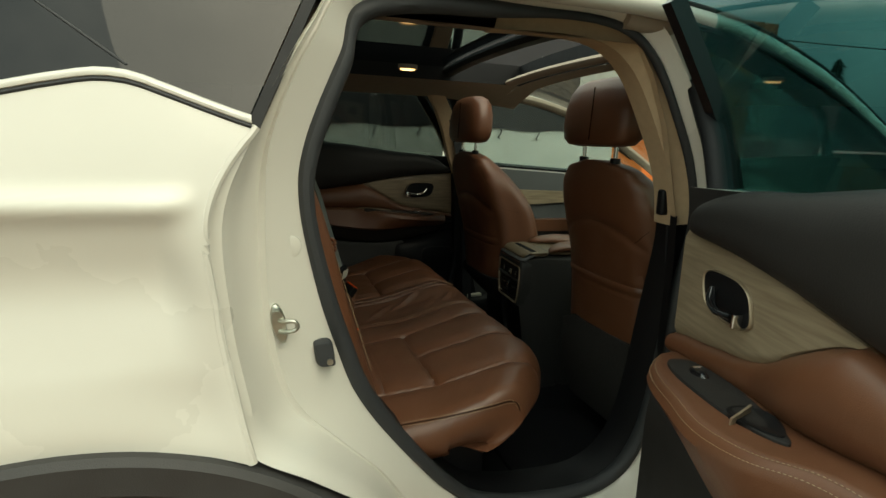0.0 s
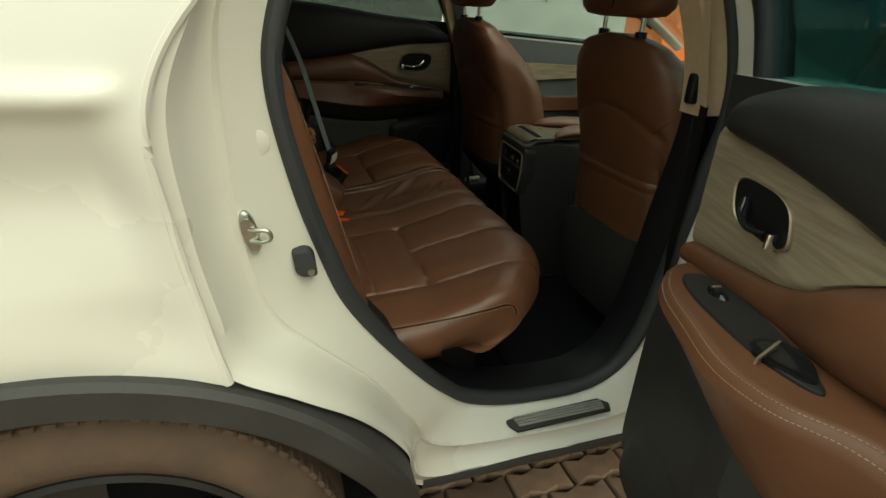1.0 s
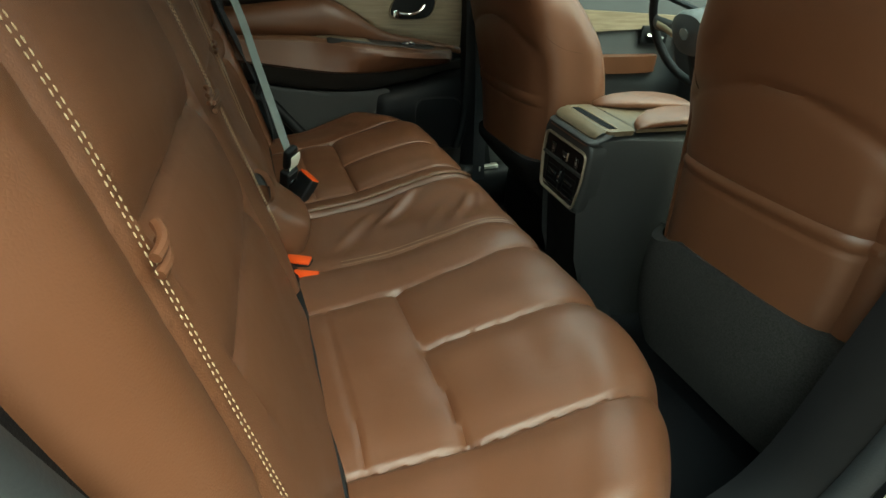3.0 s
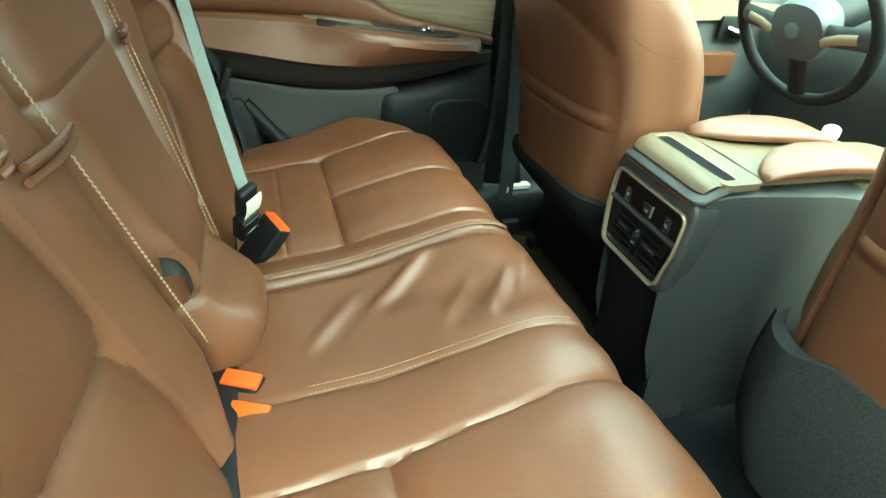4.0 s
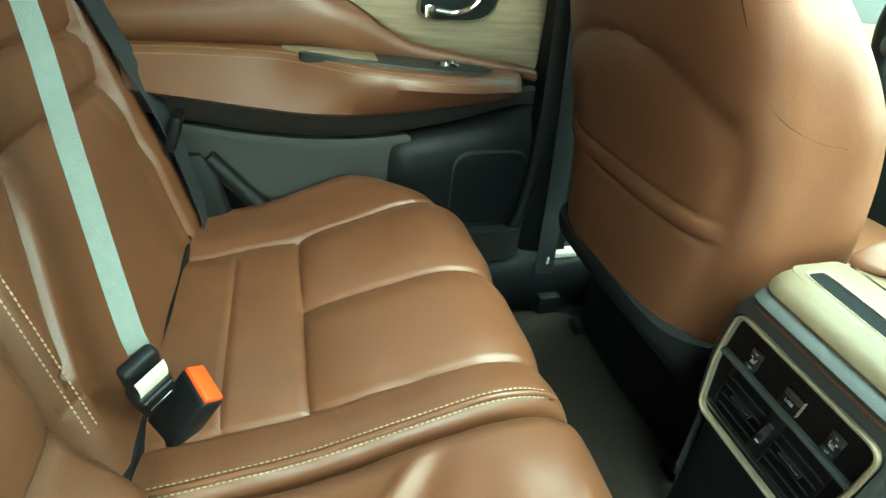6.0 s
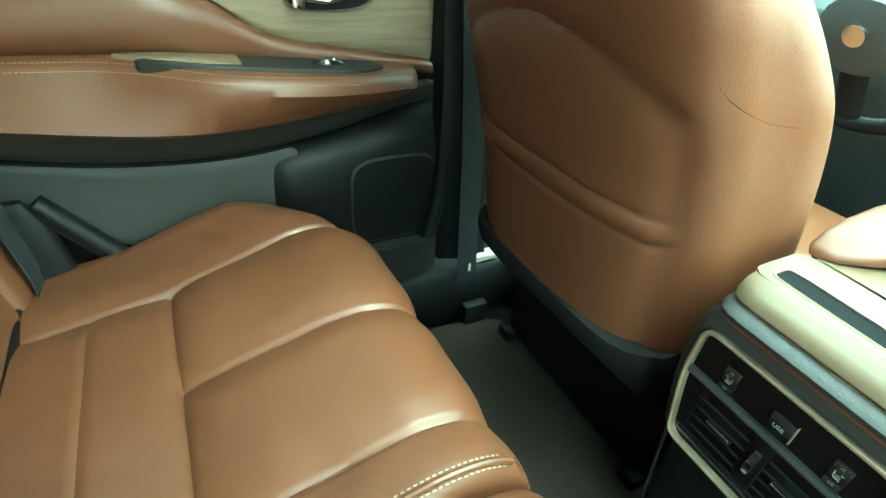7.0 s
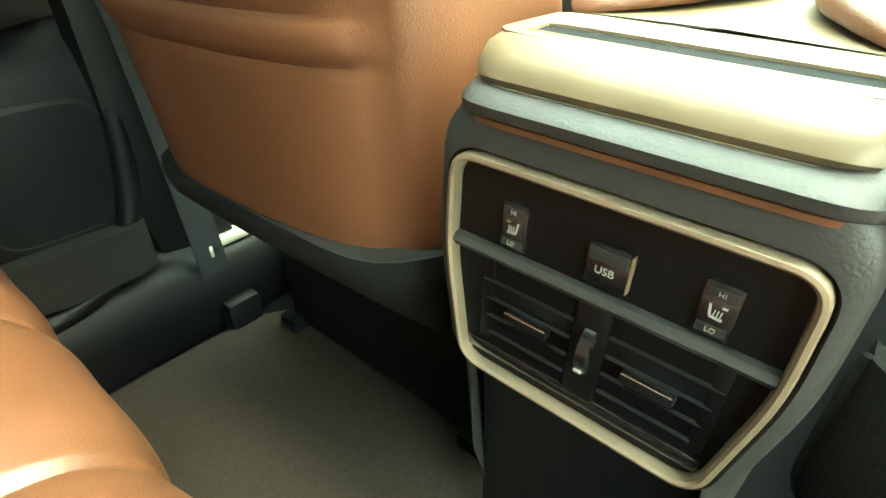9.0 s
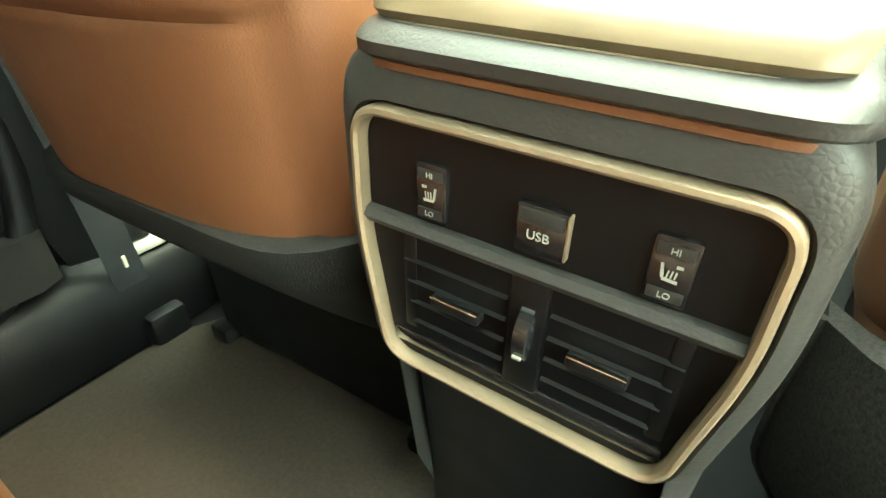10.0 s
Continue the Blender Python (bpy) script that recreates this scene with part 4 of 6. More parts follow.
    bord = [(a, 0) for a in np.linspace(0, 1, 16)] + [(1, b) for b in np.linspace(0, 1, 16)][1:] + [(a, 1) for a in np.linspace(1, 0, 16)][1:] + [(0, b) for b in np.linspace(1, 0, 16)][1:]
    v, f = loft([[skin(a, b, -.125) for a, b in bord], [skin(a, b, .0) for a, b in bord]], closed=False, caps=False)
    ob_mesh("door_edge", v, f, PAINT, d, "white painted door edge")
    fr = crom([(.055, 1.19, -.03), (.0, 1.31, -.03), (-.05, 1.375, -.03), (-.165, 1.507, -.03), (-.285, 1.645, -.03), (-.20, 1.69, -.02), (.2, 1.69, -.01), (.5, 1.64, -.005), (.74, 1.56, -.015), (.80, 1.42, -.04), (.84, 1.30, -.055)] if opened else
              [(.045, 1.20, -.05), (.0, 1.33, -.045), (.03, 1.52, -.02), (.2, 1.56, -.01), (.5, 1.565, -.005), (.74, 1.53, -.015), (.80, 1.42, -.04), (.84, 1.30, -.055)], 8)
    ob_mesh("window_frame", *tube([place(*p) for p in fr], .024, 10, .8), BLACK, d, "black window frame")
    if opened:
        gl = [(.03, 1.23), (-.10, 1.43), (-.26, 1.63), (-.18, 1.68), (.2, 1.68), (.5, 1.64), (.74, 1.56), (.80, 1.42), (.83, 1.28)]
        ob_mesh("window_pane", *loft([[place(u, z, -.035) for u, z in gl], [place(u, z, -.039) for u, z in gl]]), TEAL, d, "dark teal tinted window")
    if not opened:
        gl = [(.06, 1.22), (.80, 1.285), (.80, 1.40), (.72, 1.53), (.5, 1.555), (.2, 1.55), (.04, 1.50)]
        ob_mesh("window_pane", *loft([[place(u, z, -.06 + .12 * (z - 1.22)) for u, z in gl], [place(u, z, -.064 + .12 * (z - 1.22)) for u, z in gl]]), TINT, d, "tinted side window")
    return d


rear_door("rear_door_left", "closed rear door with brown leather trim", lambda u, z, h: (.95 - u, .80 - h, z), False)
DO = np.array([.796, -.886])
DD = np.array([-.3102, -.9507])
DN = np.array([-.9507, .3102])


def open_place(u, z, h):
    p = DO + DD * u + DN * (h - .03)
    return (p[0], p[1], z)


rear_door("rear_door_right", "open rear door with brown leather armrest and pale insert", open_place, True)
ck = thing("door_check", "dark steel door check arm", "door check", at=(0, 0, 0))
ob_mesh("arm", *tube(crom([(.955, -.80, .83), (.915, -.84, .84), (.87, -.88, .842)], 5), .010, 8, .5), STEEL, ck)


def front_door(name, s, label):
    d = thing(name, label, "car door", group="front doors")
    y0 = s * .93
    v, f = grid(lambda a, b: (.985 + 1.02 * a, s * (.93 - .02 * math.sin(3.1 * b) + .015), .37 + (.83 - .06 * a) * b), np.linspace(0, 1, 16), np.linspace(0, 1, 12))
    ob_mesh("outer_skin", v, f, PAINT, d, "white outer door skin")
    v, f = grid(lambda a, b: (1.04 + .92 * a, s * (.80 - .03 * math.sin(3.1 * b) - .02 * math.exp(-((b - .55) / .1) ** 2)), .42 + (.775 - .05 * a) * b), np.linspace(0, 1, 24), np.linspace(0, 1, 30))
    ob_mesh("inner_panel", v, f, DASH, d, "grey inner door panel")
    ob_mesh("armrest", *loft([superloop(1.42, s * .765, .30, .045, z, 28, 4) for z in (.87, .90, .925, .93)]), LEATHER, d, "brown leather armrest")
    ob_mesh("insert", *loft([[(1.25 + .6 * t, s * .764, 1.0 + .03 * t), (1.25 + .6 * t, s * .762, 1.085 - .02 * t), (1.25 + .6 * t, s * .775, 1.085 - .02 * t), (1.25 + .6 * t, s * .775, 1.0 + .03 * t)] for t in np.linspace(0, 1, 10)]), INSERT, d, "pale insert")
    ob_mesh("handle_bowl", *moved(rbox((-.06, -.006, -.032), (.06, .006, .032), .005), Matrix.Translation((1.69, s * .758, 1.0))), BLACK, d, "black handle bowl")
    ob_mesh("door_handle", *tube([(1.65, s * .75, 1.0), (1.68, s * .742, .992), (1.72, s * .745, .99)], .009, 8), CHROME, d, "chrome inside handle")
    ez = RAIL_L if s > 0 else RAIL_R
    top = [(.965, 1.215), (.905, 1.33), (.855, 1.43), (.80, float(ez(.80)) - .04)] + [(x, float(ez(x)) - .04) for x in ((.95, 1.05, 1.15, 1.25, 1.35, 1.45, 1.55, 1.62) if s < 0 else (.95, 1.1, 1.25, 1.4, 1.55, 1.7, 1.85, 2.0, 2.12))] + ([] if s < 0 else [(2.14, 1.16)])
    v = [(x, s * (.885 - .10 * (z - 1.2)), z) for x, z in top]
    w = [(x, s * (.881 - .10 * (z - 1.2)), z) for x, z in top]
    ob_mesh("window_pane", *loft([v, w]), CLEAR if s > 0 else SHADY, d, "front side window")
    ob_mesh("window_frame", *strap(crom([(x, s * .878, z) for x, z in ((.948, 1.19), (.938, 1.228), (.905, 1.314), (.87, 1.383), (.803, 1.482), (.77, 1.529), (.737, 1.574))], 6), .034, .022, (1, 0, .5)), GLOSS, d, "gloss black pillar cover")
    ob_mesh("belt_moulding", *tube([(.97 + .87 * t, s * .915, 1.215 - .05 * t) for t in np.linspace(0, 1, 8)], .012, 8), GLOSS, d)
    return d


front_door("front_door_right", -1, "closed white front door with dark window")
front_door("front_door_left", 1, "closed front door with grey inner panel")

# B pillars inside
for s in (-1, 1):
    bp = thing("b_pillar_trim", "beige upper pillar trim over a black lower trim", "pillar trim", group="pillars")
    x0 = .0
    up = [[(x + dx, s * (y + dy), z) for dx, dy in ((-.035, .015), (-.03, -.006), (.0, -.014), (.045, -.012), (.055, .02))] for x, y, z in ((.945, .745, 1.16), (.915, .752, 1.25), (.885, .752, 1.36), (.845, .745, 1.46), (.79, .735, 1.55))]
    ob_mesh("upper_trim", *loft(up, closed=False, caps=False), BEIGE, bp, "beige cloth pillar cover")
    foot = .46 if s < 0 else .552
    lowr = [[(x + dx, s * (y + dy + (.018 if s > 0 and z < .7 else 0)), z) for dx, dy in ((-.04, .02), (-.034, -.008), (.0, -.02), (.075, -.02), (.09, .02))] for x, y, z in ((.98, .735, foot), (.965, .735, .62), (.96, .74, .90), (.955, .745, 1.05), (.948, .746, 1.165))]
    ob_mesh("lower_trim", *loft(lowr, closed=False, caps=False), BLACK, bp, "black lower pillar cover")

# far side sill and seal
sl = thing("sill_trim_left", "black sill trim with a bright scuff strip", "sill trim")
ob_mesh("cover", *loft([[(x, .79, .36), (x, .715, .392), (x, .70, .46), (x, .712, .515), (x, .735, .538), (x, .775, .543)] for x in np.linspace(.45, 1.9, 10)], closed=False, caps=False), BLACK, sl)
ob_mesh("scuff_strip", *rbox((1.0, .722, .534), (1.085, .750, .549), .003), SCUFF, sl, "bright metal strip")
ob_mesh("seal", *tube(crom([(.93, .755, 1.2), (.945, .752, .9), (.93, .745, .68), (.87, .735, .56), (.74, .73, .525), (.55, .735, .56), (.42, .745, .66), (.30, .755, .80)], 8), .017, 10), BLACK, sl, "black door seal")


# ---------------- rear bench ----------------
bench = thing("rear_bench", "brown leather rear bench with cream stitching", "car seat")
PROF = crom([(.20, .65), (.25, .705), (.34, .720), (.44, .733), (.55, .762), (.64, .784), (.70, .776), (.736, .742), (.746, .69), (.735, .645), (.70, .612), (.62, .600), (.42, .600), (.26, .602)], 18)
PT = np.gradient(PROF, axis=0)
PN = np.stack([-PT[:, 1], PT[:, 0]], -1)
PN /= np.linalg.norm(PN, axis=1)[:, None]


def seam_y(x, a, b):
    return a + (b - a) * np.clip((x - .30) / .42, 0, 1.2)


FOLDS = ((.455, .03, .56, .115, .0065), (.60, -.055, .655, .02, .0065), (.36, -.02, .44, .07, .0045), (.53, -.06, .60, .03, .003), (.655, -.03, .70, .05, .004))


def pull_of(y):
    """How far the front edge draws back towards the door."""
    if y > 0:
        return .15 * float(np.clip((y - .54) / .21, 0, 1)) ** 2.2
    return .145 * float(np.clip((-y - .43) / .29, 0, 1)) ** 2.0


def cushion(name, y_out, y_in, sgn, label):
    """One cushion, swept across the car, with its seams and edges."""
    path = [(y_out + sgn * .085, .22), (y_out + sgn * .050, .175), (y_out + sgn * .024, .135), (y_out + sgn * .008, .095), (y_out + sgn * .002, .07), (y_out, .05), (y_out + sgn * .003, .030), (y_out + sgn * .010, .014), (y_out + sgn * .022, .004)]
    path += [(y, 0.0) for y in np.linspace(y_out + sgn * .04, y_in - sgn * .022, 210)]
    path += [(y_in - sgn * .012, .003), (y_in - sgn * .004, .010), (y_in, .022), (y_in, .20)]
    verts = []
    for y, drop in path:
        ay = abs(y)
        pull = pull_of(y)
        ends = ((.575, .615), (.405, .395), (.215, .212)) if sgn < 0 else ((.545, .585), (.352, .392), (.215, .20))
        xc, xs_ = (.445, .352) if sgn < 0 else (.425, .300)
        for j_, ((px, pz), (nx, nz)) in enumerate(zip(PROF, PN)):
            f = (px - .20) / .54
            x = px - pull * f
            top = nz > .2
            off = 0.0
            d_o, d_m, d_i = [ay - seam_y(px, *e_) for e_ in ends]
            in_pad = .16 < ay
            if in_pad:
                off += groove(d_o, .0035, .007) + groove(d_o, .026, .008)
                if x > xc - .01:
                    k = float(smooth01(x, xc - .007, xc + .01))
                    off += k * (groove(d_m, .0035, .007) + groove(d_m, .026, .008))
                off += groove(d_i, .004, .005) + groove(d_i, .026, .007)
                if seam_y(px, *ends[2]) < ay < seam_y(px, *ends[0]) and nz > .5:
                    off += groove(x - xc, .0035, .007) + groove(x - xc, .022, .006) + groove(x - xs_, .0035, .004)
            d_s = y - seam_y(px, -.094, -.108)
            off += groove(d_s, .004, .004) + groove(d_s, .02, .004)
            if sgn < 0 or y < .14:
                if -.13 < y < .13 and nz > .3:
                    for ax, ay, bx, by, hh in FOLDS:
                        ux, uy = bx - ax, by - ay
                        ln = math.hypot(ux, uy)
                        tt = ((px - ax) * ux + (y - ay) * uy) / ln ** 2
                        dd = ((px - ax) * uy - (y - ay) * ux) / ln
                        kk = math.exp(-((tt - .5) / .55) ** 4)
                        off += hh * kk * (math.exp(-(dd / .010) ** 2) - .6 * math.exp(-((dd - .022) / .014) ** 2))
                    amp = .0060 * math.exp(-((y - .02) / .09) ** 2) * math.exp(-((px - .52) / .16) ** 2)
                    off += amp * math.sin(34 * (y * 1.0 + px * .55) + 1.1 * math.sin(9 * px)) - .010 * math.exp(-(y / .07) ** 2) * math.exp(-((px - .45) / .2) ** 2)
            off += .0022 * noise.noise(Vector((px * 9, y * 9, .3))) + .0016 * noise.noise(Vector((px * 24, y * 18, 2.1)))
            z = pz + nz * off - drop * (1.0 if nz > .3 else .6) - .012 * np.clip((ay - .5) / .2, 0, 1) ** 2
            if z < .665:
                z = .598 + .067 * math.exp((z - .665) / .067)
            under = .085 * float(np.clip((.675 - pz) / .07, 0, 1)) if j_ > 100 else 0.0
            # the front corner rounds under towards the door
            near = float(np.clip(1 - (sgn * (y - y_out) - .03) / .12, 0, 1))
            if j_ > 60 and x > .28:
                x -= .14 * near * float(smooth01(x, .28, .50)) * float(np.clip((.715 - z) / .115, 0, 1)) ** 1.4
            verts.append((x + nx * off, y_out + sgn * max(sgn * (y - y_out), under), z))
    n = len(PROF)
    faces = [(i * n + j, i * n + j + 1, (i + 1) * n + j + 1, (i + 1) * n + j) for i in range(len(path) - 1) for j in range(n - 1)]
    faces.append(tuple(range(n)))
    faces.append(tuple(range((len(path) - 1) * n, len(path) * n)))
    return ob_mesh(name, verts, faces, LEATHER, bench, label)


cushion("cushion", -.725, .132, 1, "wide brown leather seat cushion with stitched seams")
cushion("cushion", .750, .140, -1, "brown leather seat cushion with stitched seams")


def cush_top(x, y, lift=.001):
    ay = abs(y)
    pull = pull_of(y)
    xs = [p[0] - pull * (p[0] - .20) / .54 for p in PROF[:150]]
    z = float(np.interp(x, xs, [p[1] for p in PROF[:150]]))
    return (x, y, z + lift - .012 * float(np.clip((ay - .5) / .2, 0, 1)) ** 2)


for dy in (-.006, .006):
    stitching("stitching", [cush_top(x, float(seam_y(x, -.094, -.108)) + dy) for x in np.linspace(.35, .70, 60)], (0, 0, 1), bench)
for dy in (.146, .158):
    stitching("stitching", [cush_top(x, dy) for x in np.linspace(.28, .71, 60)], (0, 0, 1), bench, .0042, .0060, .0010)
ob_mesh("piping", *tube([cush_top(x, .152, .0005) for x in np.linspace(.28, .715, 60)], .0036, 8), LEATHER, bench, "raised leather seam between the stitches")
s, y_s, x_f = -1, .7262, .562
edge_line = crom([(.292, s * y_s, .726), (.40, s * y_s, .731), (.50, s * y_s, .741), (x_f - .022, s * (y_s - .001), .746), (x_f, s * (y_s - .002), .738), (x_f + .010, s * (y_s - .004), .712), (x_f + .008, s * (y_s - .006), .672)], 14)
for k in (-1, 1):
    stitching("stitching", [(p[0] - .0045 * k * float(smooth01(i_, 40, 58)), p[1], p[2] + .0045 * k * (1 - float(smooth01(i_, 46, 60)))) for i_, p in enumerate(edge_line)], (0, s, .2), bench, .0038, .0056, .0006)
ob_mesh("side_seam", *tube(edge_line, .0014, 6), LEATHER_SEAM, bench, "dark sunken seam")

# backrests
BK = lambda z: .262 - .28 * (z - .74) - .012 * np.clip((z - 1.15) / .12, 0, 1) ** 2


def backrest(name, y0, y1, label, outer=0, lean0=0.0, lean1=0.0):
    zs = np.concatenate([np.linspace(.66, 1.16, 130), 1.16 + .10 * np.sin(np.linspace(.05, 1.5, 14))])
    path = []
    e0 = [(y0, .24), (y0, .06), (y0 + .003, .03), (y0 + .010, .014), (y0 + .022, .004)]
    if outer < 0:
        e0 = [(y0, .24), (y0, .11), (y0 + .002, .07), (y0 + .008, .048), (y0 + .017, .031), (y0 + .028, .018), (y0 + .042, .008), (y0 + .056, .002)]
    e1 = [(y1 - .022, .004), (y1 - .010, .014), (y1 - .003, .03), (y1, .06), (y1, .24)]
    path = e0 + [(y, 0.0) for y in np.linspace(y0 + (.07 if outer < 0 else .035), y1 - .035, 110)] + e1
    verts = []
    mid, half = (y0 + y1) / 2, (y1 - y0) / 2
    for y, back in path:
        for z in zs:
            off = 0.0
            w = (y - mid) / half
            if outer:
                a = w * outer
                for c in (.62, -.68):
                    if outer < 0 and c > 0:
                        line_d = y + .692 - .2 * (z - 1.0)
                        off += groove(line_d, .004, .006) + groove(line_d, .03, .006)
                        continue
                    if outer > 0:
                        line_d = y - .671 - .15 * (z - .962) if c > 0 else y - .302 - .6 * (z - .972)
                        off += groove(line_d, .0055, .010) + groove(line_d, .030 if c > 0 else .014, .010 if c > 0 else .005) * float(smooth01(z, .83, .88))
                        continue
                    off += groove((a - c) * half, .004, .007) + groove((a - c) * half, .035, .010)
                inside = -.68 < a < .62 if outer < 0 else .302 + .6 * (z - .972) < y < .671
                for c in (.94 + .05 * a, 1.085 + .02 * a) if outer < 0 else (.976 - .018 * a, 1.054 - .025 * a):
                    if inside:
                        off += groove(z - c, .0055, .010) + groove(z - c, .03, .012)
                if outer > 0:
                    off += .018 * np.clip((a - .55) / .4, 0, 1)
            else:
                off += .056 * math.exp(-((z - .745) / .052) ** 2) * (1 - abs(w) ** 4)
                off += groove(z - .822, .006, .010) * (abs(w) < .95) + .016 * math.exp(-((z - .87) / .05) ** 2) * (1 - abs(w) ** 4)
                off += groove(z - 1.06, .005, .004)
            off += .0022 * noise.noise(Vector((z * 10, y * 10, 5.0)))
            tuck = .085 * float(smooth01(-z, -.795, -.70)) * float(np.clip((w - .6) / .4, 0, 1)) if outer < 0 else 0.0
            lean = (lean0 * (1 - w) + lean1 * (1 + w)) / 2 * (z - .8)
            verts.append((float(BK(z)) - back + off * .96, y - tuck + lean, z + off * .27))
    n = len(zs)
    faces = [(i * n + j, i * n + j + 1, (i + 1) * n + j + 1, (i + 1) * n + j) for i in range(len(path) - 1) for j in range(n - 1)]
    faces += [tuple(range(n)), tuple(range((len(path) - 1) * n, len(path) * n))]
    return ob_mesh(name, verts, faces, LEATHER, bench, label)


backrest("backrest", -.775, -.050, "brown leather outer backrest pad", -1, 0, -.10)
backrest("backrest", -.044, .172, "brown leather centre backrest with lower roll", 0, -.10, .25)
backrest("backrest", .178, .728, "brown leather outer backrest pad", 1, .25, 0)
ob_mesh("seat_base", *rbox((.10, -.62, .385), (.54, .62, .605), .02), BLACK, bench, "black seat base")
ob_mesh("bench_back", *rbox((-.12, -.70, .60), (.08, .70, 1.22), .03), CARPET, bench, "carpeted bench back")
for s in (-1, 1):
    for k in (0, 1):
        if s < 0:
            line = [(float(BK(z)) + .0005, -.696 + .2 * (z - 1.0) + .008 * k, z) for z in np.linspace(.85, 1.24, 90)]
        else:
            line = [(float(BK(z)) + .0155, .700 + .09 * (z - .92) - .009 * k, z + .005) for z in np.linspace(.915, 1.24, 80)]
        stitching("stitching", line, (1, 0, .28), bench, .0036, .0058, .0005)
for k in (0, 1):
    stitching("stitching", [(float(BK(z)) + .002 - .003 * k, -.060 - .10 * (z - .8) + .009 * k, z) for z in np.linspace(.785, 1.24, 90)], (1, 0, .28), bench, .0042, .0060, .0008)
    stitching("stitching", [(float(BK(z)) + .003 - .004 * (1 - k), .189 + .25 * (z - .8) + .010 * k, z) for z in np.linspace(.775, 1.24, 90)], (1, 0, .28), bench, .0042, .0060, .0009)


def seam_tab(y0, y1, z, dz):
    """A doubled seam that crosses the backrest's border."""
    for k in (-1, 1):
        pts = [(float(BK(z + dz * t)) + .0025 + .004 * math.sin(math.pi * t), y0 + (y1 - y0) * t, z + dz * t + k * .0055) for t in np.linspace(0, 1, 12)]
        ob_mesh("seam_tab", *tube(pts, .0036, 8), LEATHER, bench)


seam_tab(-.160, -.056, 1.045, -.008)
seam_tab(-.185, -.165, 1.062, .006)
seam_tab(-.676, -.645, 1.100, .006)
seam_tab(.238, .268, 1.050, .006)
# black boxes added to stand in for the shade in the open gaps
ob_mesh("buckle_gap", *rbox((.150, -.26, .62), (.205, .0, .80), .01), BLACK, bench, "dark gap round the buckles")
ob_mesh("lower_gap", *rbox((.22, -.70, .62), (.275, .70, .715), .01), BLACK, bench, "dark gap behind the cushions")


# belts and buckles
def buckle(at, rx, rz, label="black belt buckle with orange release button", tall=.075):
    b = thing("belt_buckle", label, "belt buckle", group="belt buckles")
    m = Matrix.Translation(at) @ Euler((radians(rx[0]), radians(rx[1]), radians(rz))).to_matrix().to_4x4()
    ob_mesh("housing", *moved(rbox((-.014, -.026, -.05), (.014, .026, tall - .03), .006, 3), m), BLACK, b, "black buckle housing")
    ob_mesh("release_button", *moved(rbox((-.0115, -.0235, tall - .034), (.0100, .0235, tall - .0265), .002, 2), m), ORANGE, b, "orange release button")
    ob_mesh("front_plate", *moved(rbox((.011, -.022, tall - .075), (.0155, .022, tall - .040), .003, 2), m), GLOSS, b, "gloss black front plate")
    ob_mesh("plate_edge", *moved(rbox((.0125, -.021, tall - .078), (.0165, .021, tall - .0755), .001), m), SATIN, b, "bright plate edge")
    ob_mesh("stem", *moved(rbox((-.006, -.018, -.11), (.006, .018, -.04), .003), m), BLACK, b)
    return b


buckle((.292, -.086, .668), (0, 22), 246)
buckle((.282, -.047, .674), (0, 12), 243)
buckle((.316, .240, .728), (20, 30), 40)
cb = thing("centre_belt", "grey centre seat belt latched into its buckle", "seat belt")
ob_mesh("webbing", *strap(crom([(.17, .51, 1.27), (.228, .400, 1.12), (.258, .320, 1.0), (.289, .240, .870), (.297, .226, .838)], 8), .021, .0016, (.7, .75, .2)), WEBBING, cb, "grey-green belt webbing")
m = Matrix.Translation((.298, .218, .808)) @ Euler((radians(14), radians(20), radians(-40))).to_matrix().to_4x4()
ob_mesh("tongue", *moved(rbox((-.009, -.019, -.006), (.007, .019, .046), .006, 3), m), BLACK, cb, "black belt tongue")
ob_mesh("paper_label", *moved(loft([[(.0105 + .004 * math.sin(2.4 * a), w_, -.006 + .042 * a) for w_ in (-.016, -.005, .005, .016)] + [(.0095 + .004 * math.sin(2.4 * a), w_, -.006 + .042 * a) for w_ in (.016, .005, -.005, -.016)] for a in np.linspace(0, 1, 8)]), m), LABEL, cb, "cream paper label")
ob_mesh("latch_plate", *moved(rbox((-.003, -.013, -.02), (.003, .013, -.004), .001), m), CHROME, cb, "steel latch plate")
ob_mesh("latch", *moved(rbox((-.013, -.020, -.066), (.011, .020, -.016), .005, 3), m), BLACK, cb, "black latch body")
ob_mesh("latch_ridge", *moved(rbox((.009, -.017, -.026), (.0135, .017, -.020), .002), m), DARK, cb, "raised latch ridge")
ob_mesh("latch_button", *moved(rbox((.008, -.014, -.060), (.0125, .014, -.046), .002), m), GLOSS, cb)
flap = crom([(.0, -.047, .905), (.010, -.036, .898), (.015, -.021, .883), (.016, -.016, .860), (.011, -.024, .840), (.0, -.036, .834)], 8)
ob_mesh("pull_flap", *loft([[(float(BK(p[2])) + p[0] * k + .004, -.046 + (p[1] + .046) * k, .872 + (p[2] - .872) * (.55 + .45 * k)) for p in flap] for k in (1.0, 1.06, 1.03, .82, .6)], closed=False, caps=False), LEATHER, bench, "folded leather pull flap")
ob_mesh("flap_pocket", *loft([[(float(BK(p[2])) + .004 + .4 * p[0], -.046 + (p[1] + .046) * k, .872 + (p[2] - .872) * k) for p in flap] for k in (.86, .5, .1)], closed=False, caps=False), DARK, bench, "dark pocket behind the flap")
lb = thing("outer_belt", "dark seat belt beside the rear seat", "seat belt")
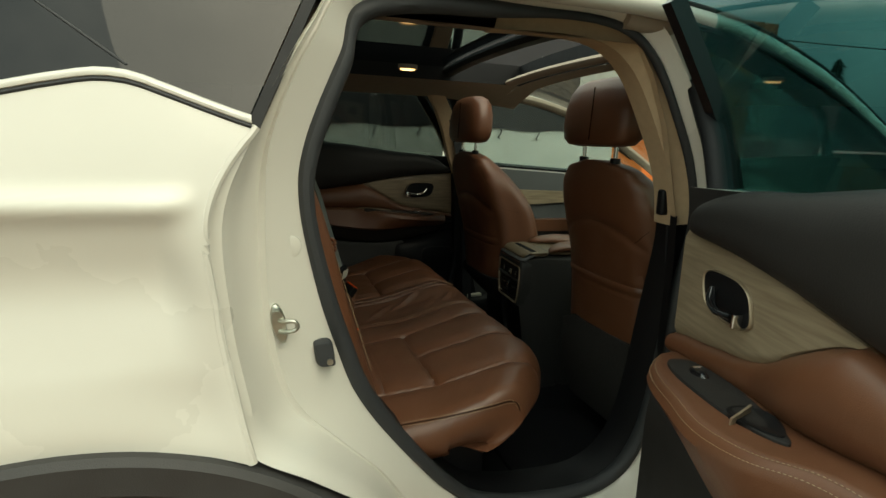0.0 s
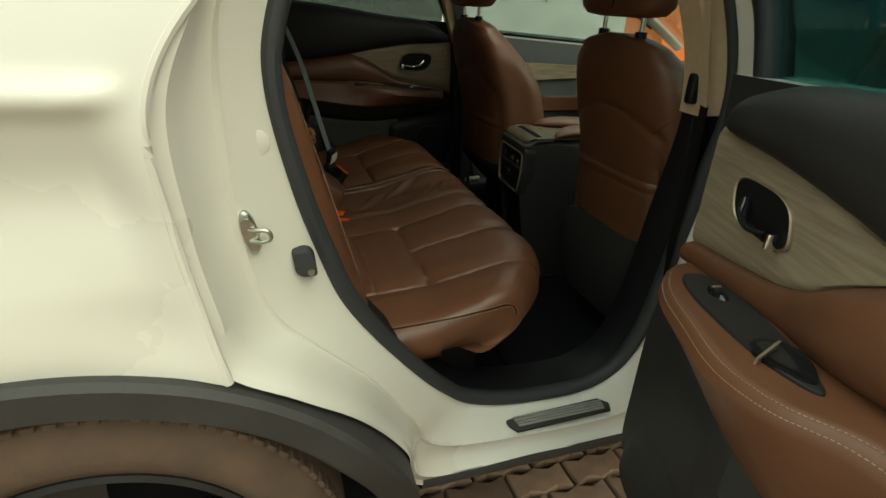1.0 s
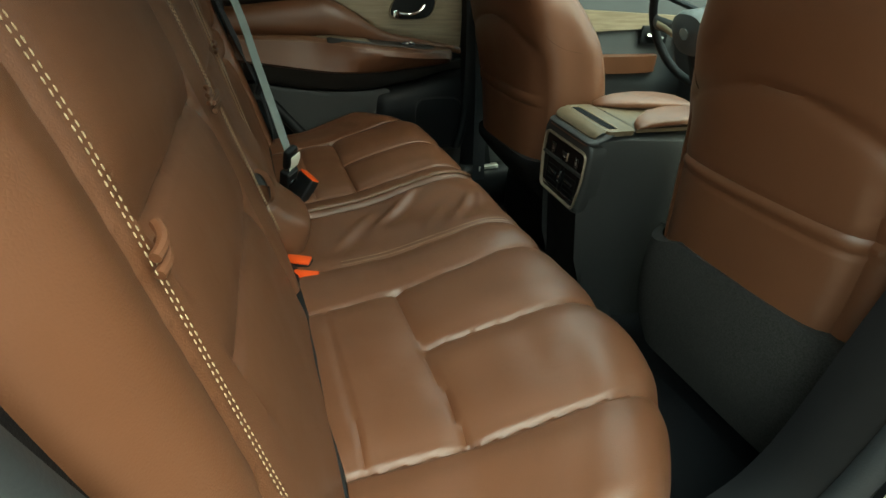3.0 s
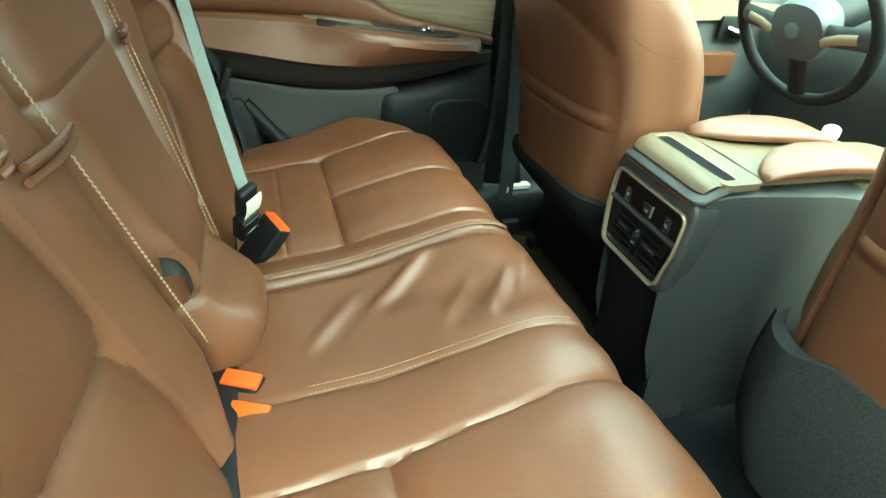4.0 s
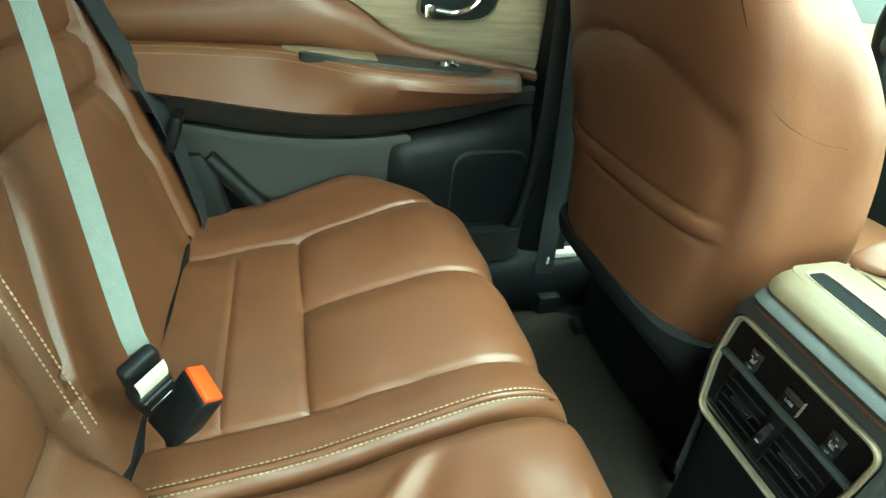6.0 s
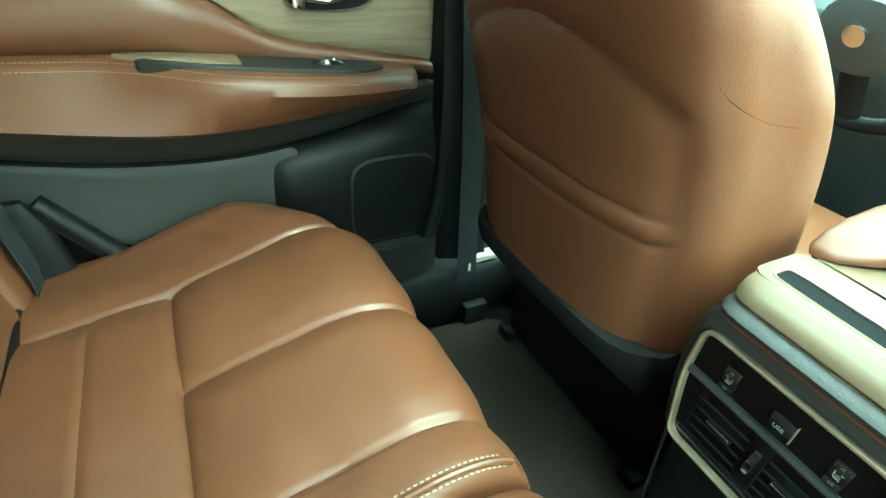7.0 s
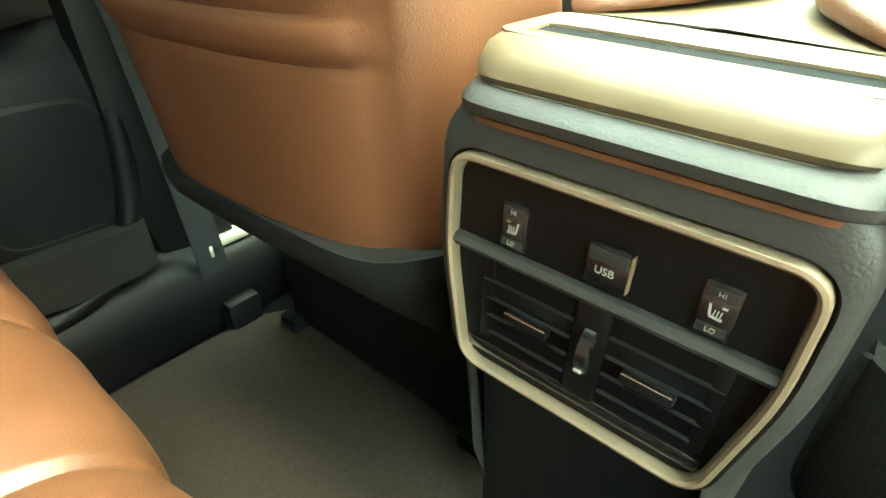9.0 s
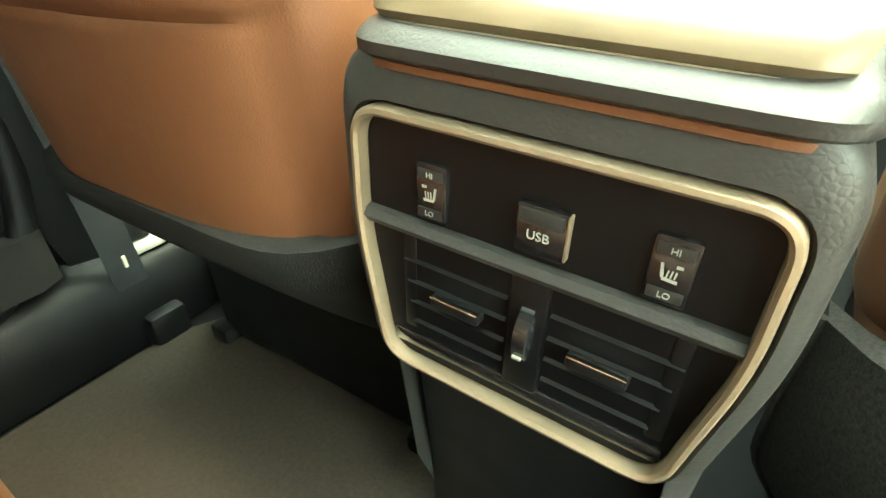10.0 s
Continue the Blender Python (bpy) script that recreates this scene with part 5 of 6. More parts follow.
ob_mesh("webbing", *strap(crom([(.12, .70, 1.30), (.20, .705, 1.05), (.255, .70, .90), (.285, .69, .76), (.29, .68, .70)], 8), .045, .0018, (0, .3, .2)), WEB_DARK, lb, "dark belt webbing")
ob_mesh("tongue", *moved(rbox((-.008, -.026, -.02), (.008, .026, .04), .006, 3), Matrix.Translation((.265, .698, .865)) @ Euler((0, radians(20), 0)).to_matrix().to_4x4()), BLACK, lb, "black belt tongue")
rb = thing("seat_side_hinge", "black hinge cover beside the rear seat", "hinge cover", group="hinge covers")
ob_mesh("cover", *loft([superloop(.205, -.742, .045 * k, .018 * k, z, 20, 3) for z, k in ((.56, 1.0), (.76, .95), (.80, .8), (.825, .45))]), BLACK, rb)
lh = thing("seat_side_hinge", "black hinge cover beside the rear seat", "hinge cover", group="hinge covers")
ob_mesh("cover", *loft([superloop(.275, .725, .06 * k, .022 * k, z, 20, 3) for z, k in ((.56, 1.0), (.70, .95), (.78, .7), (.82, .35))]), BLACK, lh)


# ---------------- front seats ----------------
def front_seat(yc, dx, s, label):
    """s: +1 where the outer side lies towards +y."""
    seat = thing("front_seat", label, "car seat", group="front seats")
    rear = curve([.60, .75, .93, 1.07, 1.20, 1.27], [1.02, 1.0, .985, .955, .925, .925])
    half = curve([.60, .75, .95, 1.08, 1.17, 1.23, 1.262, 1.275], [.232, .238, .238, .228, .208, .170, .115, .04])
    thick = curve([.60, .9, 1.08, 1.17, 1.275], [.22, .24, .22, .17, .06])
    taper = curve([.66, .75, .89, .953, 1.05, 1.3], [.66, .72, .84, .93, 1.0, 1.0])
    z_low = .748 if s > 0 else .698
    zs = np.concatenate([np.linspace(z_low, 1.17, 80), np.linspace(1.18, 1.275, 22)])
    loops = []
    n = 96
    for z in zs:
        tuck = 1 - .035 * max(0, (z_low + .03 - z) / .03) ** 2
        hw, th = float(half(z)) * tuck, float(thick(z)) * tuck
        cx = float(rear(z)) + th / 2 + dx
        lp = []
        for a in np.linspace(0, 2 * math.pi, n, endpoint=False):
            c, si = math.cos(a), math.sin(a)
            e = 3.0
            k = (abs(c) ** e + abs(si) ** e) ** (-1 / e)
            x, y = cx + th / 2 * k * c, hw * k * si * (1 + (.10 + (.21 * float(smooth01(-z, -1.02, -.82)) if s < 0 else 0)) * float(smooth01(c, -.3, .6)) * float(smooth01(-z, -1.2, -1.05)))
            if s > 0 and si > 0:
                y *= float(taper(z))
            off = 0.0
            if c < 0.15:
                arch = 1.10 - 1.6 * y * y
                fa = 1 - float(smooth01(abs(y), .180, .205))
                if z > .9:
                    off += fa * (groove(z - arch, .005, .005) + groove(z - arch, .02, .005))
                fade = float(smooth01(-z, -1.05, -1.0))
                for q in (-.20, .20) if s > 0 else (-.178, .20):
                    off += fade * (groove(y - q, .005, .008 if s < 0 else .004) + groove(y - q, .02, .005 if s < 0 else .003))
                if abs(y) < .20:
                    for q in (.905, .932):
                        off += groove(z - q, .004, .006 if s < 0 else .0035)
                    if .905 < z < .932:
                        off += .003
                x += -off if c < 0 else 0
                x += .0025 * noise.noise(Vector((y * 12, z * 12, yc)))
            lp.append((x, yc + y, z))
        loops.append(lp)
    ob_mesh("backrest", *loft(loops), LEATHER, seat, "brown leather backrest with map pocket")
    # carpeted lower panel, cut away in a round towards the door on the driver's side
    low_edge = curve([-.24, -.17, -.08, .02, .12, .21], [.44, .465, .525, .562, .58, .585]) if s > 0 else (lambda y: .47)
    outer_w = curve([.47, .66, .75, .89], [.13, .155, .17, .20]) if s > 0 else (lambda z: .236)
    inner_w = curve([.47, .53, .602, .66, .712, .77], [.270, .300, .305, .304, .300, .298])
    rows_f, rows_b = [], []
    for t in np.linspace(0, 1, 26):
        col_f, col_b = [], []
        for v in np.linspace(0, 1, 14):
            yi_ = -.232 if s > 0 else -.272
            y = yi_ + t * .44
            z = float(low_edge(y)) + ((.765 if s > 0 else .765 - .062 * max(0, 1 - t / .30) ** .7) - float(low_edge(y))) * v
            if s < 0:
                yi_ = -float(inner_w(z))
            y = yi_ + t * (float(outer_w(z)) - yi_)
            x = float(rear(max(z, .74))) + dx + max(0, (.742 if s > 0 else .725) - z) * (.95 if s > 0 else .14) - .003 - .012 * math.sin(math.pi * v) + (.05 if s > 0 else .035) * abs(2 * t - 1) ** 8 + (0 if s > 0 else .085 * max(0, 1 - t / .22) ** 1.3)
            col_f.append((x, yc + s * y, z))
            col_b.append((x + .03, yc + s * y, z))
        rows_f.append(col_f)
        rows_b.append(col_b)
    ring_lo = [r_[::-1] + q_ for r_, q_ in zip(rows_f, rows_b)]
    # the driver's panel has shade in its colour, the passenger's has light
    ob_mesh("lower_back", *loft(ring_lo), LOW_BACK_SHADED if s > 0 else LOW_BACK_LIT, seat, "dark carpeted lower back panel")
    if s < 0:
        ob_mesh("edge_binding", *tube([(p[0] + .004, p[1] + .003, p[2]) for p in rows_f[0]], .0042, 8), LOW_BACK_LIT, seat, "grey felt edge binding")
    curves_ = (((3.98, 1.20), (4.0, 1.16), (4.04, 1.12), (4.07, 1.105), (4.13, 1.085), (4.26, 1.065), (4.52, 1.05), (4.8, 1.045)), ((4.07, 1.11), (4.39, 1.11), (4.87, 1.10))) if s > 0 else (((3.84, 1.06), (3.9, 1.068), (4.0, 1.085), (4.23, 1.11), (4.5, 1.118)),)
    for sy in (-1, 1):
        for cv in curves_:
            pts_ = []
            for a_, z, _ in crom([(p[0], p[1], 0) for p in cv], 6):
                hw, th = float(half(z)), float(thick(z))
                c_, s_ = math.cos(a_), math.sin(a_)
                k_ = .9965 * (abs(c_) ** 3 + abs(s_) ** 3) ** (-1 / 3)
                grow = 1 + .10 * float(smooth01(c_, -.3, .6)) * float(smooth01(-z, -1.2, -1.05))
                pts_.append((float(rear(z)) + th / 2 + dx + th / 2 * k_ * c_, yc - sy * hw * k_ * s_ * grow, z))
            ob_mesh("shoulder_seam", *tube(pts_, .0008, 6), LEATHER_SEAM, seat)
    ob_mesh("cushion", *loft([superloop((1.47 if s > 0 else 1.40) + dx, yc, .28 * k, .255 * k, z, 40, 3.5) for z, k in ((.57, .96), (.61, 1.0), (.68, 1.0), (.72, .96), (.735, .85), (.738, .5))]), LEATHER, seat, "brown leather cushion")
    ob_mesh("base", *rbox((1.16 + dx, yc - .21, .40), (1.64 + dx, yc + .21, .60), .02), BLACK, seat, "black seat base")
    for s2 in (-1, 1):
        ob_mesh("rail", *rbox((1.14 + dx, yc + s2 * .19 - .02, .388), (1.62 + dx, yc + s2 * .19 + .02, .425), .006), BLACK, seat, "black seat rail")
    # headrest
    hx = .955 + dx
    hl = []
    for z, kw, kt in ((1.312, .55, .45), (1.318, .82, .80), (1.335, .95, .95), (1.37, 1.0, 1.0), (1.42, .97, .98), (1.46, .88, .88), (1.485, .74, .68), (1.497, .5, .4)):
        hl.append(superloop(hx + .05 * (1.36 - z) * -1.0, yc, .062 * kt, .160 * kw, z, 36, 2.8))
    ob_mesh("headrest", *loft(hl), LEATHER, seat, "brown leather headrest")
    ob_mesh("headrest_seam", *tube([(hx - .0625 + .05 * (z - 1.36), yc - .035, z) for z in np.linspace(1.33, 1.47, 14)], .0016, 6), LEATHER_SEAM, seat)
    for s2 in (-1, 1):
        ob_mesh("headrest_post", *tube([(hx, yc + s2 * .076, 1.22), (hx, yc + s2 * .076, 1.33)], .0062, 12), CHROME, seat, "chrome headrest post")
        ob_mesh("post_collar", *tube([(hx, yc + s2 * .076, 1.262), (hx, yc + s2 * .076, 1.282)], .014, 12), BLACK, seat, "black post collar")
    run = [(1.0, s * .71, .50), (.985, s * .712, .80), (.95, s * .705, 1.18), (.90, s * .73, 1.42)]
    if s < 0:
        run = crom([(1.045, -.60, .54), (1.018, -.665, .65), (.99, -.708, .80), (.95, -.708, 1.18), (.90, -.73, 1.42)], 5)
    ob_mesh("belt_webbing", *strap(run, .046, .002, (1, 0, .1)), WEB_DARK, seat, "dark belt webbing")
    ob_mesh("belt_guide", *moved(rbox((-.018, -.012, -.03), (.018, .012, .03), .007, 3), Matrix.Translation((.925, s * .705, 1.19))), BLACK, seat, "black belt guide")
    ob_mesh("belt_tag", *moved(rbox((-.007, -.002, -.009), (.007 if s < 0 else -.002, .002, .009), .001), Matrix.Translation((1.0, .695, .55) if s > 0 else (1.002, -.672, .640))), LABEL, seat, "small white belt tag")
    ob_mesh("belt_anchor", *moved(rbox((-.03, -.02, -.05), (.03, .02, .06 if s < 0 else .015), .01), Matrix.Translation((1.02, .70, .435) if s > 0 else (1.05, -.59, .51))), BLACK, seat, "black belt anchor cover")
    return seat


front_seat(-.385, .0, -1, "brown leather front passenger seat with map pocket")
front_seat(.425, -.09, 1, "brown leather driver seat with headrest")

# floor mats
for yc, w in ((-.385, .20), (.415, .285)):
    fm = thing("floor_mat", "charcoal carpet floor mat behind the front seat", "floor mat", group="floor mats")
    # matching mats: the far one coloured as lit, the near one as shaded
    ob_mesh("mat", *loft([superloop(.87, yc, (.19 if yc < 0 else .25) * k, w * k, z, 32, 5) for z, k in ((.388, 1.0), (.398, 1.0), (.401, .985))]), MAT_LIT if yc > 0 else CARPET, fm)


# ---------------- centre console ----------------
con = thing("centre_console", "dark grained centre console with champagne top", "console")
con.matrix_basis = Matrix.Translation((.901, .0525, .8125)) @ Matrix.Rotation(radians(2.4), 4, "X") @ Matrix.Scale(.905, 4) @ Matrix.Translation((-.8895, -.013, -.80))
YC = .013
# body: sections along x
secs = []
for x, zt_, zb, hw, lo_, mi_ in ((.905, .905, .71, .103, .84, 1.0), (.93, .912, .56, .106, .86, .98), (.965, .915, .47, .107, .90, .99), (1.0, .915, .38, .108, .97, 1.02), (1.2, .90, .315, .112, 1.0, 1.03), (1.45, .86, .315, .118, 1.0, 1.03), (1.80, .84, .315, .13, 1.0, 1.03)):
    half_sec = ((lo_, zb), (mi_, zb + .5 * (zt_ - zb)), (1.0, zt_ - .03), (.96, zt_ - .008), (.85, zt_))
    secs.append([(x, YC - hw * a, z) for a, z in half_sec] + [(x, YC, zt_ + .002)] + [(x, YC + hw * a, z) for a, z in half_sec[::-1]])
ob_mesh("body", *loft(secs, closed=False, caps=False), CONSOLE, con, "dark grained console body")
# rear face with an opening for the panel
FX = .893


def rounded(corners, steps=9):
    """A closed outline with each corner (y, z, cut) replaced by a soft bend."""
    out = []
    for i, (y, z, cut) in enumerate(corners):
        p = np.array((y, z))
        a_, b_ = (np.array(corners[i - 1][:2]), np.array(corners[(i + 1) % len(corners)][:2]))
        p0, p1 = p + (a_ - p) / np.linalg.norm(a_ - p) * cut, p + (b_ - p) / np.linalg.norm(b_ - p) * cut
        for t in np.linspace(0, 1, steps):
            q = p0 * (1 - t) ** 2 + p * 2 * t * (1 - t) + p1 * t * t
            out.append((YC + q[0], q[1], 0))
    return np.array(out)


outl = rounded([(-.0985, .8748, .021), (-.1000, .805, .022), (-.0845, .7150, .020), (.0845, .7150, .020), (.1000, .805, .022), (.0985, .8748, .021)])
cen = np.array([YC, .797])


def ring_off(d, dx):
    out = []
    m_ = len(outl)
    for i, p in enumerate(outl):
        t = outl[(i + 1) % m_] - outl[i - 1]
        nrm = np.array([t[1], -t[0]])
        nrm /= np.linalg.norm(nrm)
        if nrm @ (np.array(p[:2]) - cen) < 0:
            nrm = -nrm
        q = np.array(p[:2]) + nrm * d
        out.append((FX + dx, q[0], q[1]))
    return out


ob_mesh("vent_frame", *loft([ring_off(-.0004, .004), ring_off(-.0004, -.003), ring_off(-.0014, -.0046), ring_off(-.0036, -.0052), ring_off(-.0054, -.0036), ring_off(-.0060, .004)], caps=False), SATIN, con, "satin champagne frame round the vent panel")
def rim(d, dx, drop):
    """The frame's outline grown by d at the sides, up to the lip and down by drop."""
    out = []
    for x, y, z in ring_off(d, dx):
        if z > .80:
            z += (z - .80) / .075 * .016
        else:
            z -= (.80 - z) / .085 * drop
        out.append((x + max(0, .735 - z) * .2, y, z))
    return out


ob_mesh("rear_face", *loft([ring_off(.0005, .003), ring_off(.002, -.001), rim(.006, .0005, .001), rim(.0095, .004, .002), rim(.0115, .010, .003), rim(.0118, .045, .003)], caps=False), CONSOLE, con, "grained dark rear face")
LOWER = ((.916, .720, .0900), (.920, .700, .0900), (.936, .62, .0945), (.955, .53, .1020), (.985, .315, .1120))
ob_mesh("lower_rear", *loft([[(x + d, YC + a * hw, z) for a, d in ((-.95, .003), (-.88, 0), (-.4, 0), (.4, 0), (.88, 0), (.95, .003))] for x, z, hw in LOWER], closed=False, caps=False), BLACK, con, "black lower rear cover")
for s in (-1, 1):
    ob_mesh("lower_side", *loft([[(x + d, YC + s * a * hw, z) for a, d in ((.95, .003), (.985, .010), (1.0, .022), (1.0, .06), (.99, .11), (.90, .13))] for x, z, hw in LOWER], closed=False, caps=False), CONSOLE, con, "dark grained lower side")
# recessed switch panel, ledge, vents
ob_mesh("panel_back", *loft([ring_off(-.0065, .003), ring_off(-.0105, .020), ring_off(-.012, .042), ring_off(-.03, .043)]), VENT, con, "black panel recess")
ob_mesh("switch_field", *rbox((FX + .004, YC - .088, .818), (FX + .016, YC + .088, .868), .003), DARK, con, "matt dark switch field")
ob_mesh("ledge", *loft([[(FX + dx_, y, .8125 + dz) for dx_, dz in ((.014, -.006), (.000, -.005), (-.0035, 0), (-.001, .004), (.008, .0065), (.016, .007))] for y in np.linspace(YC - .0935, YC + .0935, 24)], closed=False, caps=False), CONSOLE, con, "rounded ledge across the panel")
for s in (-1, 1):
    y0, y1 = YC - .004 + s * .0115, YC - .003 + s * .066
    for k in range(4):
        z = .7475 + .0140 * k
        sk = .010 * (z - .735) / .07 * s
        ob_mesh("slat", *loft([[(FX + .003, y, z + .0022), (FX + .001, y, z + .0008), (FX + .003, y, z - .0006), (FX + .024, y, z - .0075), (FX + .024, y, z - .005)] for y in (y0, y1 + sk)]), VENT, con, "black vent slat")
    ym = (y0 + y1) / 2
    ob_mesh("vent_tab", *rbox((FX - .004, ym - .015, .7685), (FX + .010, ym + .015, .7765), .002), BLACK, con, "black vent tab")
    ob_mesh("tab_edge", *rbox((FX - .0048, ym - .0145, .7757), (FX - .002, ym + .0145, .7772), .0006), CHROME, con, "bright tab edge")
    ob_mesh("vent_side", *rbox((FX + .002, min(y1, y1 + s * .009), .742), (FX + .03, max(y1, y1 + s * .009), .806), .002), VENT, con, "vent side wall")
ob_mesh("vent_bottom", *rbox((FX + .001, YC - .080, .728), (FX + .03, YC + .080, .738), .002), GLOSS, con)
ob_mesh("divider", *rbox((FX + .000, YC - .0145, .735), (FX + .03, YC + .0065, .808), .003), VENT, con, "vent divider")
ob_mesh("thumb_wheel", *moved(loft([[(r * math.cos(a), y, r * math.sin(a)) for a in np.linspace(0, 6.283, 28, endpoint=False)] for r, y in ((.020, -.0045), (.022, -.0035), (.022, .0035), (.020, .0045))]), Matrix.Translation((FX + .0135, YC - .005, .774))), GLOSS, con, "black thumb wheel")
ob_mesh("wheel_mark", *rbox((FX - .0090, YC - .0075, .7645), (FX - .0070, YC - .0025, .7662), .0005), INK, con, "pale wheel mark")


def text(name, words, size, at, parent, label):
    c = bpy.data.curves.new(name, "FONT")
    c.body, c.size, c.align_x, c.align_y, c.extrude = words, size, "CENTER", "CENTER", .0002
    o = new(name, c)
    o.matrix_world = Matrix.Translation(at) @ Matrix(((0, 0, -1, 0), (-1, 0, 0, 0), (0, 1, 0, 0), (0, 0, 0, 1)))
    dg = bpy.context.evaluated_depsgraph_get()
    me = bpy.data.meshes.new_from_object(o.evaluated_get(dg))
    mw = o.matrix_world.copy()
    bpy.data.objects.remove(o)
    me.transform(mw)
    me.materials.clear()
    me.materials.append(INK)
    t = new(name, me)
    t.parent = parent
    return tagged(t, label=label)


for s, flip in ((1, 1), (-1, -1)):
    y = YC + (.0525 if s > 0 else -.0600)
    sx = FX + .004
    ob_mesh("heat_switch", *rbox((sx - .004, y - .0090, .8195), (sx + .004, y + .0090, .8510), .002), GLOSS, con, "black seat heater switch")
    for z in (.8250, .8455):
        ob_mesh("switch_step", *rbox((sx - .0048, y - .007, z - .0026), (sx - .0036, y + .007, z + .0026), .0004), DARK, con)
    text("switch_word", "HI", .0040, (sx - .0051, y, .8455), con, "pale printed letters")
    text("switch_word", "LO", .0040, (sx - .0051, y, .8250), con, "pale printed letters")
    # seat symbol
    fx_ = sx - .0046
    def bar(p, q, w=.0009):
        p, q = np.array(p), np.array(q)
        dv = (q - p) / np.linalg.norm(q - p)
        nv = np.array([-dv[1], dv[0]]) * w / 2
        c4 = [p + nv, p - nv, q - nv, q + nv]
        return loft([[(fx_, y + flip * a * .85, .8352 + b * .85) for a, b in c4], [(fx_ - .0003, y + flip * a * .85, .8352 + b * .85) for a, b in c4]])
    g = [bar((-.0042, .005), (-.003, -.0025), .0014), bar((-.003, -.003), (.004, -.0035), .0016)]
    for k in range(3):
        g.append(bar((-.0008 + .0018 * k, .002), (-.0012 + .0018 * k, -.002), .0007))
    g.append(bar((.002, .0048), (.005, .0048), .0016))
    ob_mesh("switch_symbol", *join(*g), INK, con, "pale seat symbol", smooth=False)
ob_mesh("usb_cover", *rbox((FX - .001, YC - .0180, .8215), (FX + .006, YC + .0065, .8470), .002), GLOSS, con, "black socket cover")
ob_mesh("usb_side", *rbox((FX - .0016, YC - .0187, .824), (FX + .003, YC - .0175, .8465), .0006), SATIN, con, "bright cover edge")
ob_mesh("usb_step", *rbox((FX - .0022, YC - .0165, .838), (FX, YC + .005, .8455), .0015), DARK, con)
text("usb_word", "USB", .0064, (FX - .0014, YC - .0050, .8325), con, "pale printed letters")

# champagne top with a slot, brown edge under it, armrest lids
top_l = []
for x, z, hw in ((.9035, .9085, .094), (.9005, .9135, .097), (.9040, .9205, .0995), (.915, .9280, .101), (.932, .931, .102)):
    top_l.append([(x + .008 * a ** 12, YC + .0015 + (hw - .0035) * a, z - .001 * a ** 12) for a in np.linspace(-1, 1, 31)])
ob_mesh("top_nose", *loft(top_l, closed=False, caps=False), CHAMPAGNE, con, "champagne rear edge of the top")


def top_ring(x0, x1, hw, dz, r=.006):
    return [(p[0] + .012, p[1], .931 + dz) for p in superloop((x0 + x1) / 2, YC, (x1 - x0) / 2, hw, 0, 48, 9)]


ob_mesh("top_plate", *loft([top_ring(.919, 1.005, .104, -.012), top_ring(.919, 1.005, .104, 0), top_ring(.930, .962, .090, 0), top_ring(.932, .960, .088, -.003)], caps=False), CHAMPAGNE, con, "champagne top plate")
ob_mesh("slot_wall", *loft([top_ring(.931, .961, .089, -.0015), top_ring(.934, .958, .086, -.018), top_ring(.94, .952, .078, -.018)]), CARPET, con, "dark slot in the top")
ob_mesh("slot_lip", *loft([top_ring(.929, .963, .091, .0), top_ring(.930, .962, .090, .0012), top_ring(.932, .960, .0883, .0005), top_ring(.932, .960, .0883, -.002)], caps=False), SATIN, con, "bright slot edge")
ob_mesh("nose_line", *tube([(.9022 + .008 * a ** 12, YC + .0015 + .092 * a, .9088 - .001 * a ** 12) for a in np.linspace(-1, 1, 31)], .0010, 6), SATIN, con, "thin bright line")
ob_mesh("under_lip", *loft([[(x + .022 * a ** 14, YC - .002 + (hw - .0025) * a, z) for a in np.linspace(-1, 1, 41)] for x, z, hw in ((.93, .924, .107), (.912, .914, .106), (.9010, .909, .105), (.8920, .9075, .105), (.8865, .903, .1065), (.8875, .8975, .107), (.893, .8945, .107), (.91, .894, .107))], closed=False, caps=False), CONSOLE, con, "grained lip under the top")
ob_mesh("leather_line", *loft([[(x + .016 * a ** 14, YC - .002 + .100 * a, z) for a in np.linspace(-1, 1, 31)] for x, z in ((.894, .896), (.8912, .8945), (.8912, .8915), (.895, .890))], closed=False, caps=False), LEATHER, con, "narrow brown leather line")
ob_mesh("lid_plate", *loft([[(x, YC - hw, z - .01), (x, YC - hw, z), (x, YC, z + .002), (x, YC + hw, z), (x, YC + hw, z - .01)] for x, z, hw in ((1.019, .931, .095), (1.10, .931, .098), (1.25, .925, .09), (1.42, .905, .08))], closed=False, caps=False), CHAMPAGNE, con, "champagne centre strip between the lids")
for s in (-1, 1):
    lid = []
    for x_, yi, yo, h in ((1.010, .088, .100, .003), (1.02, .072, .106, .012), (1.05, .052, .110, .022), (1.10, .030, .113, .030), (1.18, .016, .115, .034), (1.28, .010, .115, .033), (1.36, .010, .113, .026), (1.40, .012, .108, .010)):
        x = 1.02 + (x_ - 1.01) * .75
        c_, r_ = (yi + yo) / 2, (yo - yi) / 2
        lid.append([(x, YC + s * (c_ + r_ * math.copysign(abs(math.cos(a)) ** .7, math.cos(a))), .930 - .04 * max(0, x - 1.15) + h * (.55 + .45 * math.copysign(abs(math.sin(a)) ** .7, math.sin(a)))) for a in np.linspace(0, 6.283, 28, endpoint=False)])
    ob_mesh("armrest_lid", *loft(lid), LEATHER, con, "brown leather armrest lid")
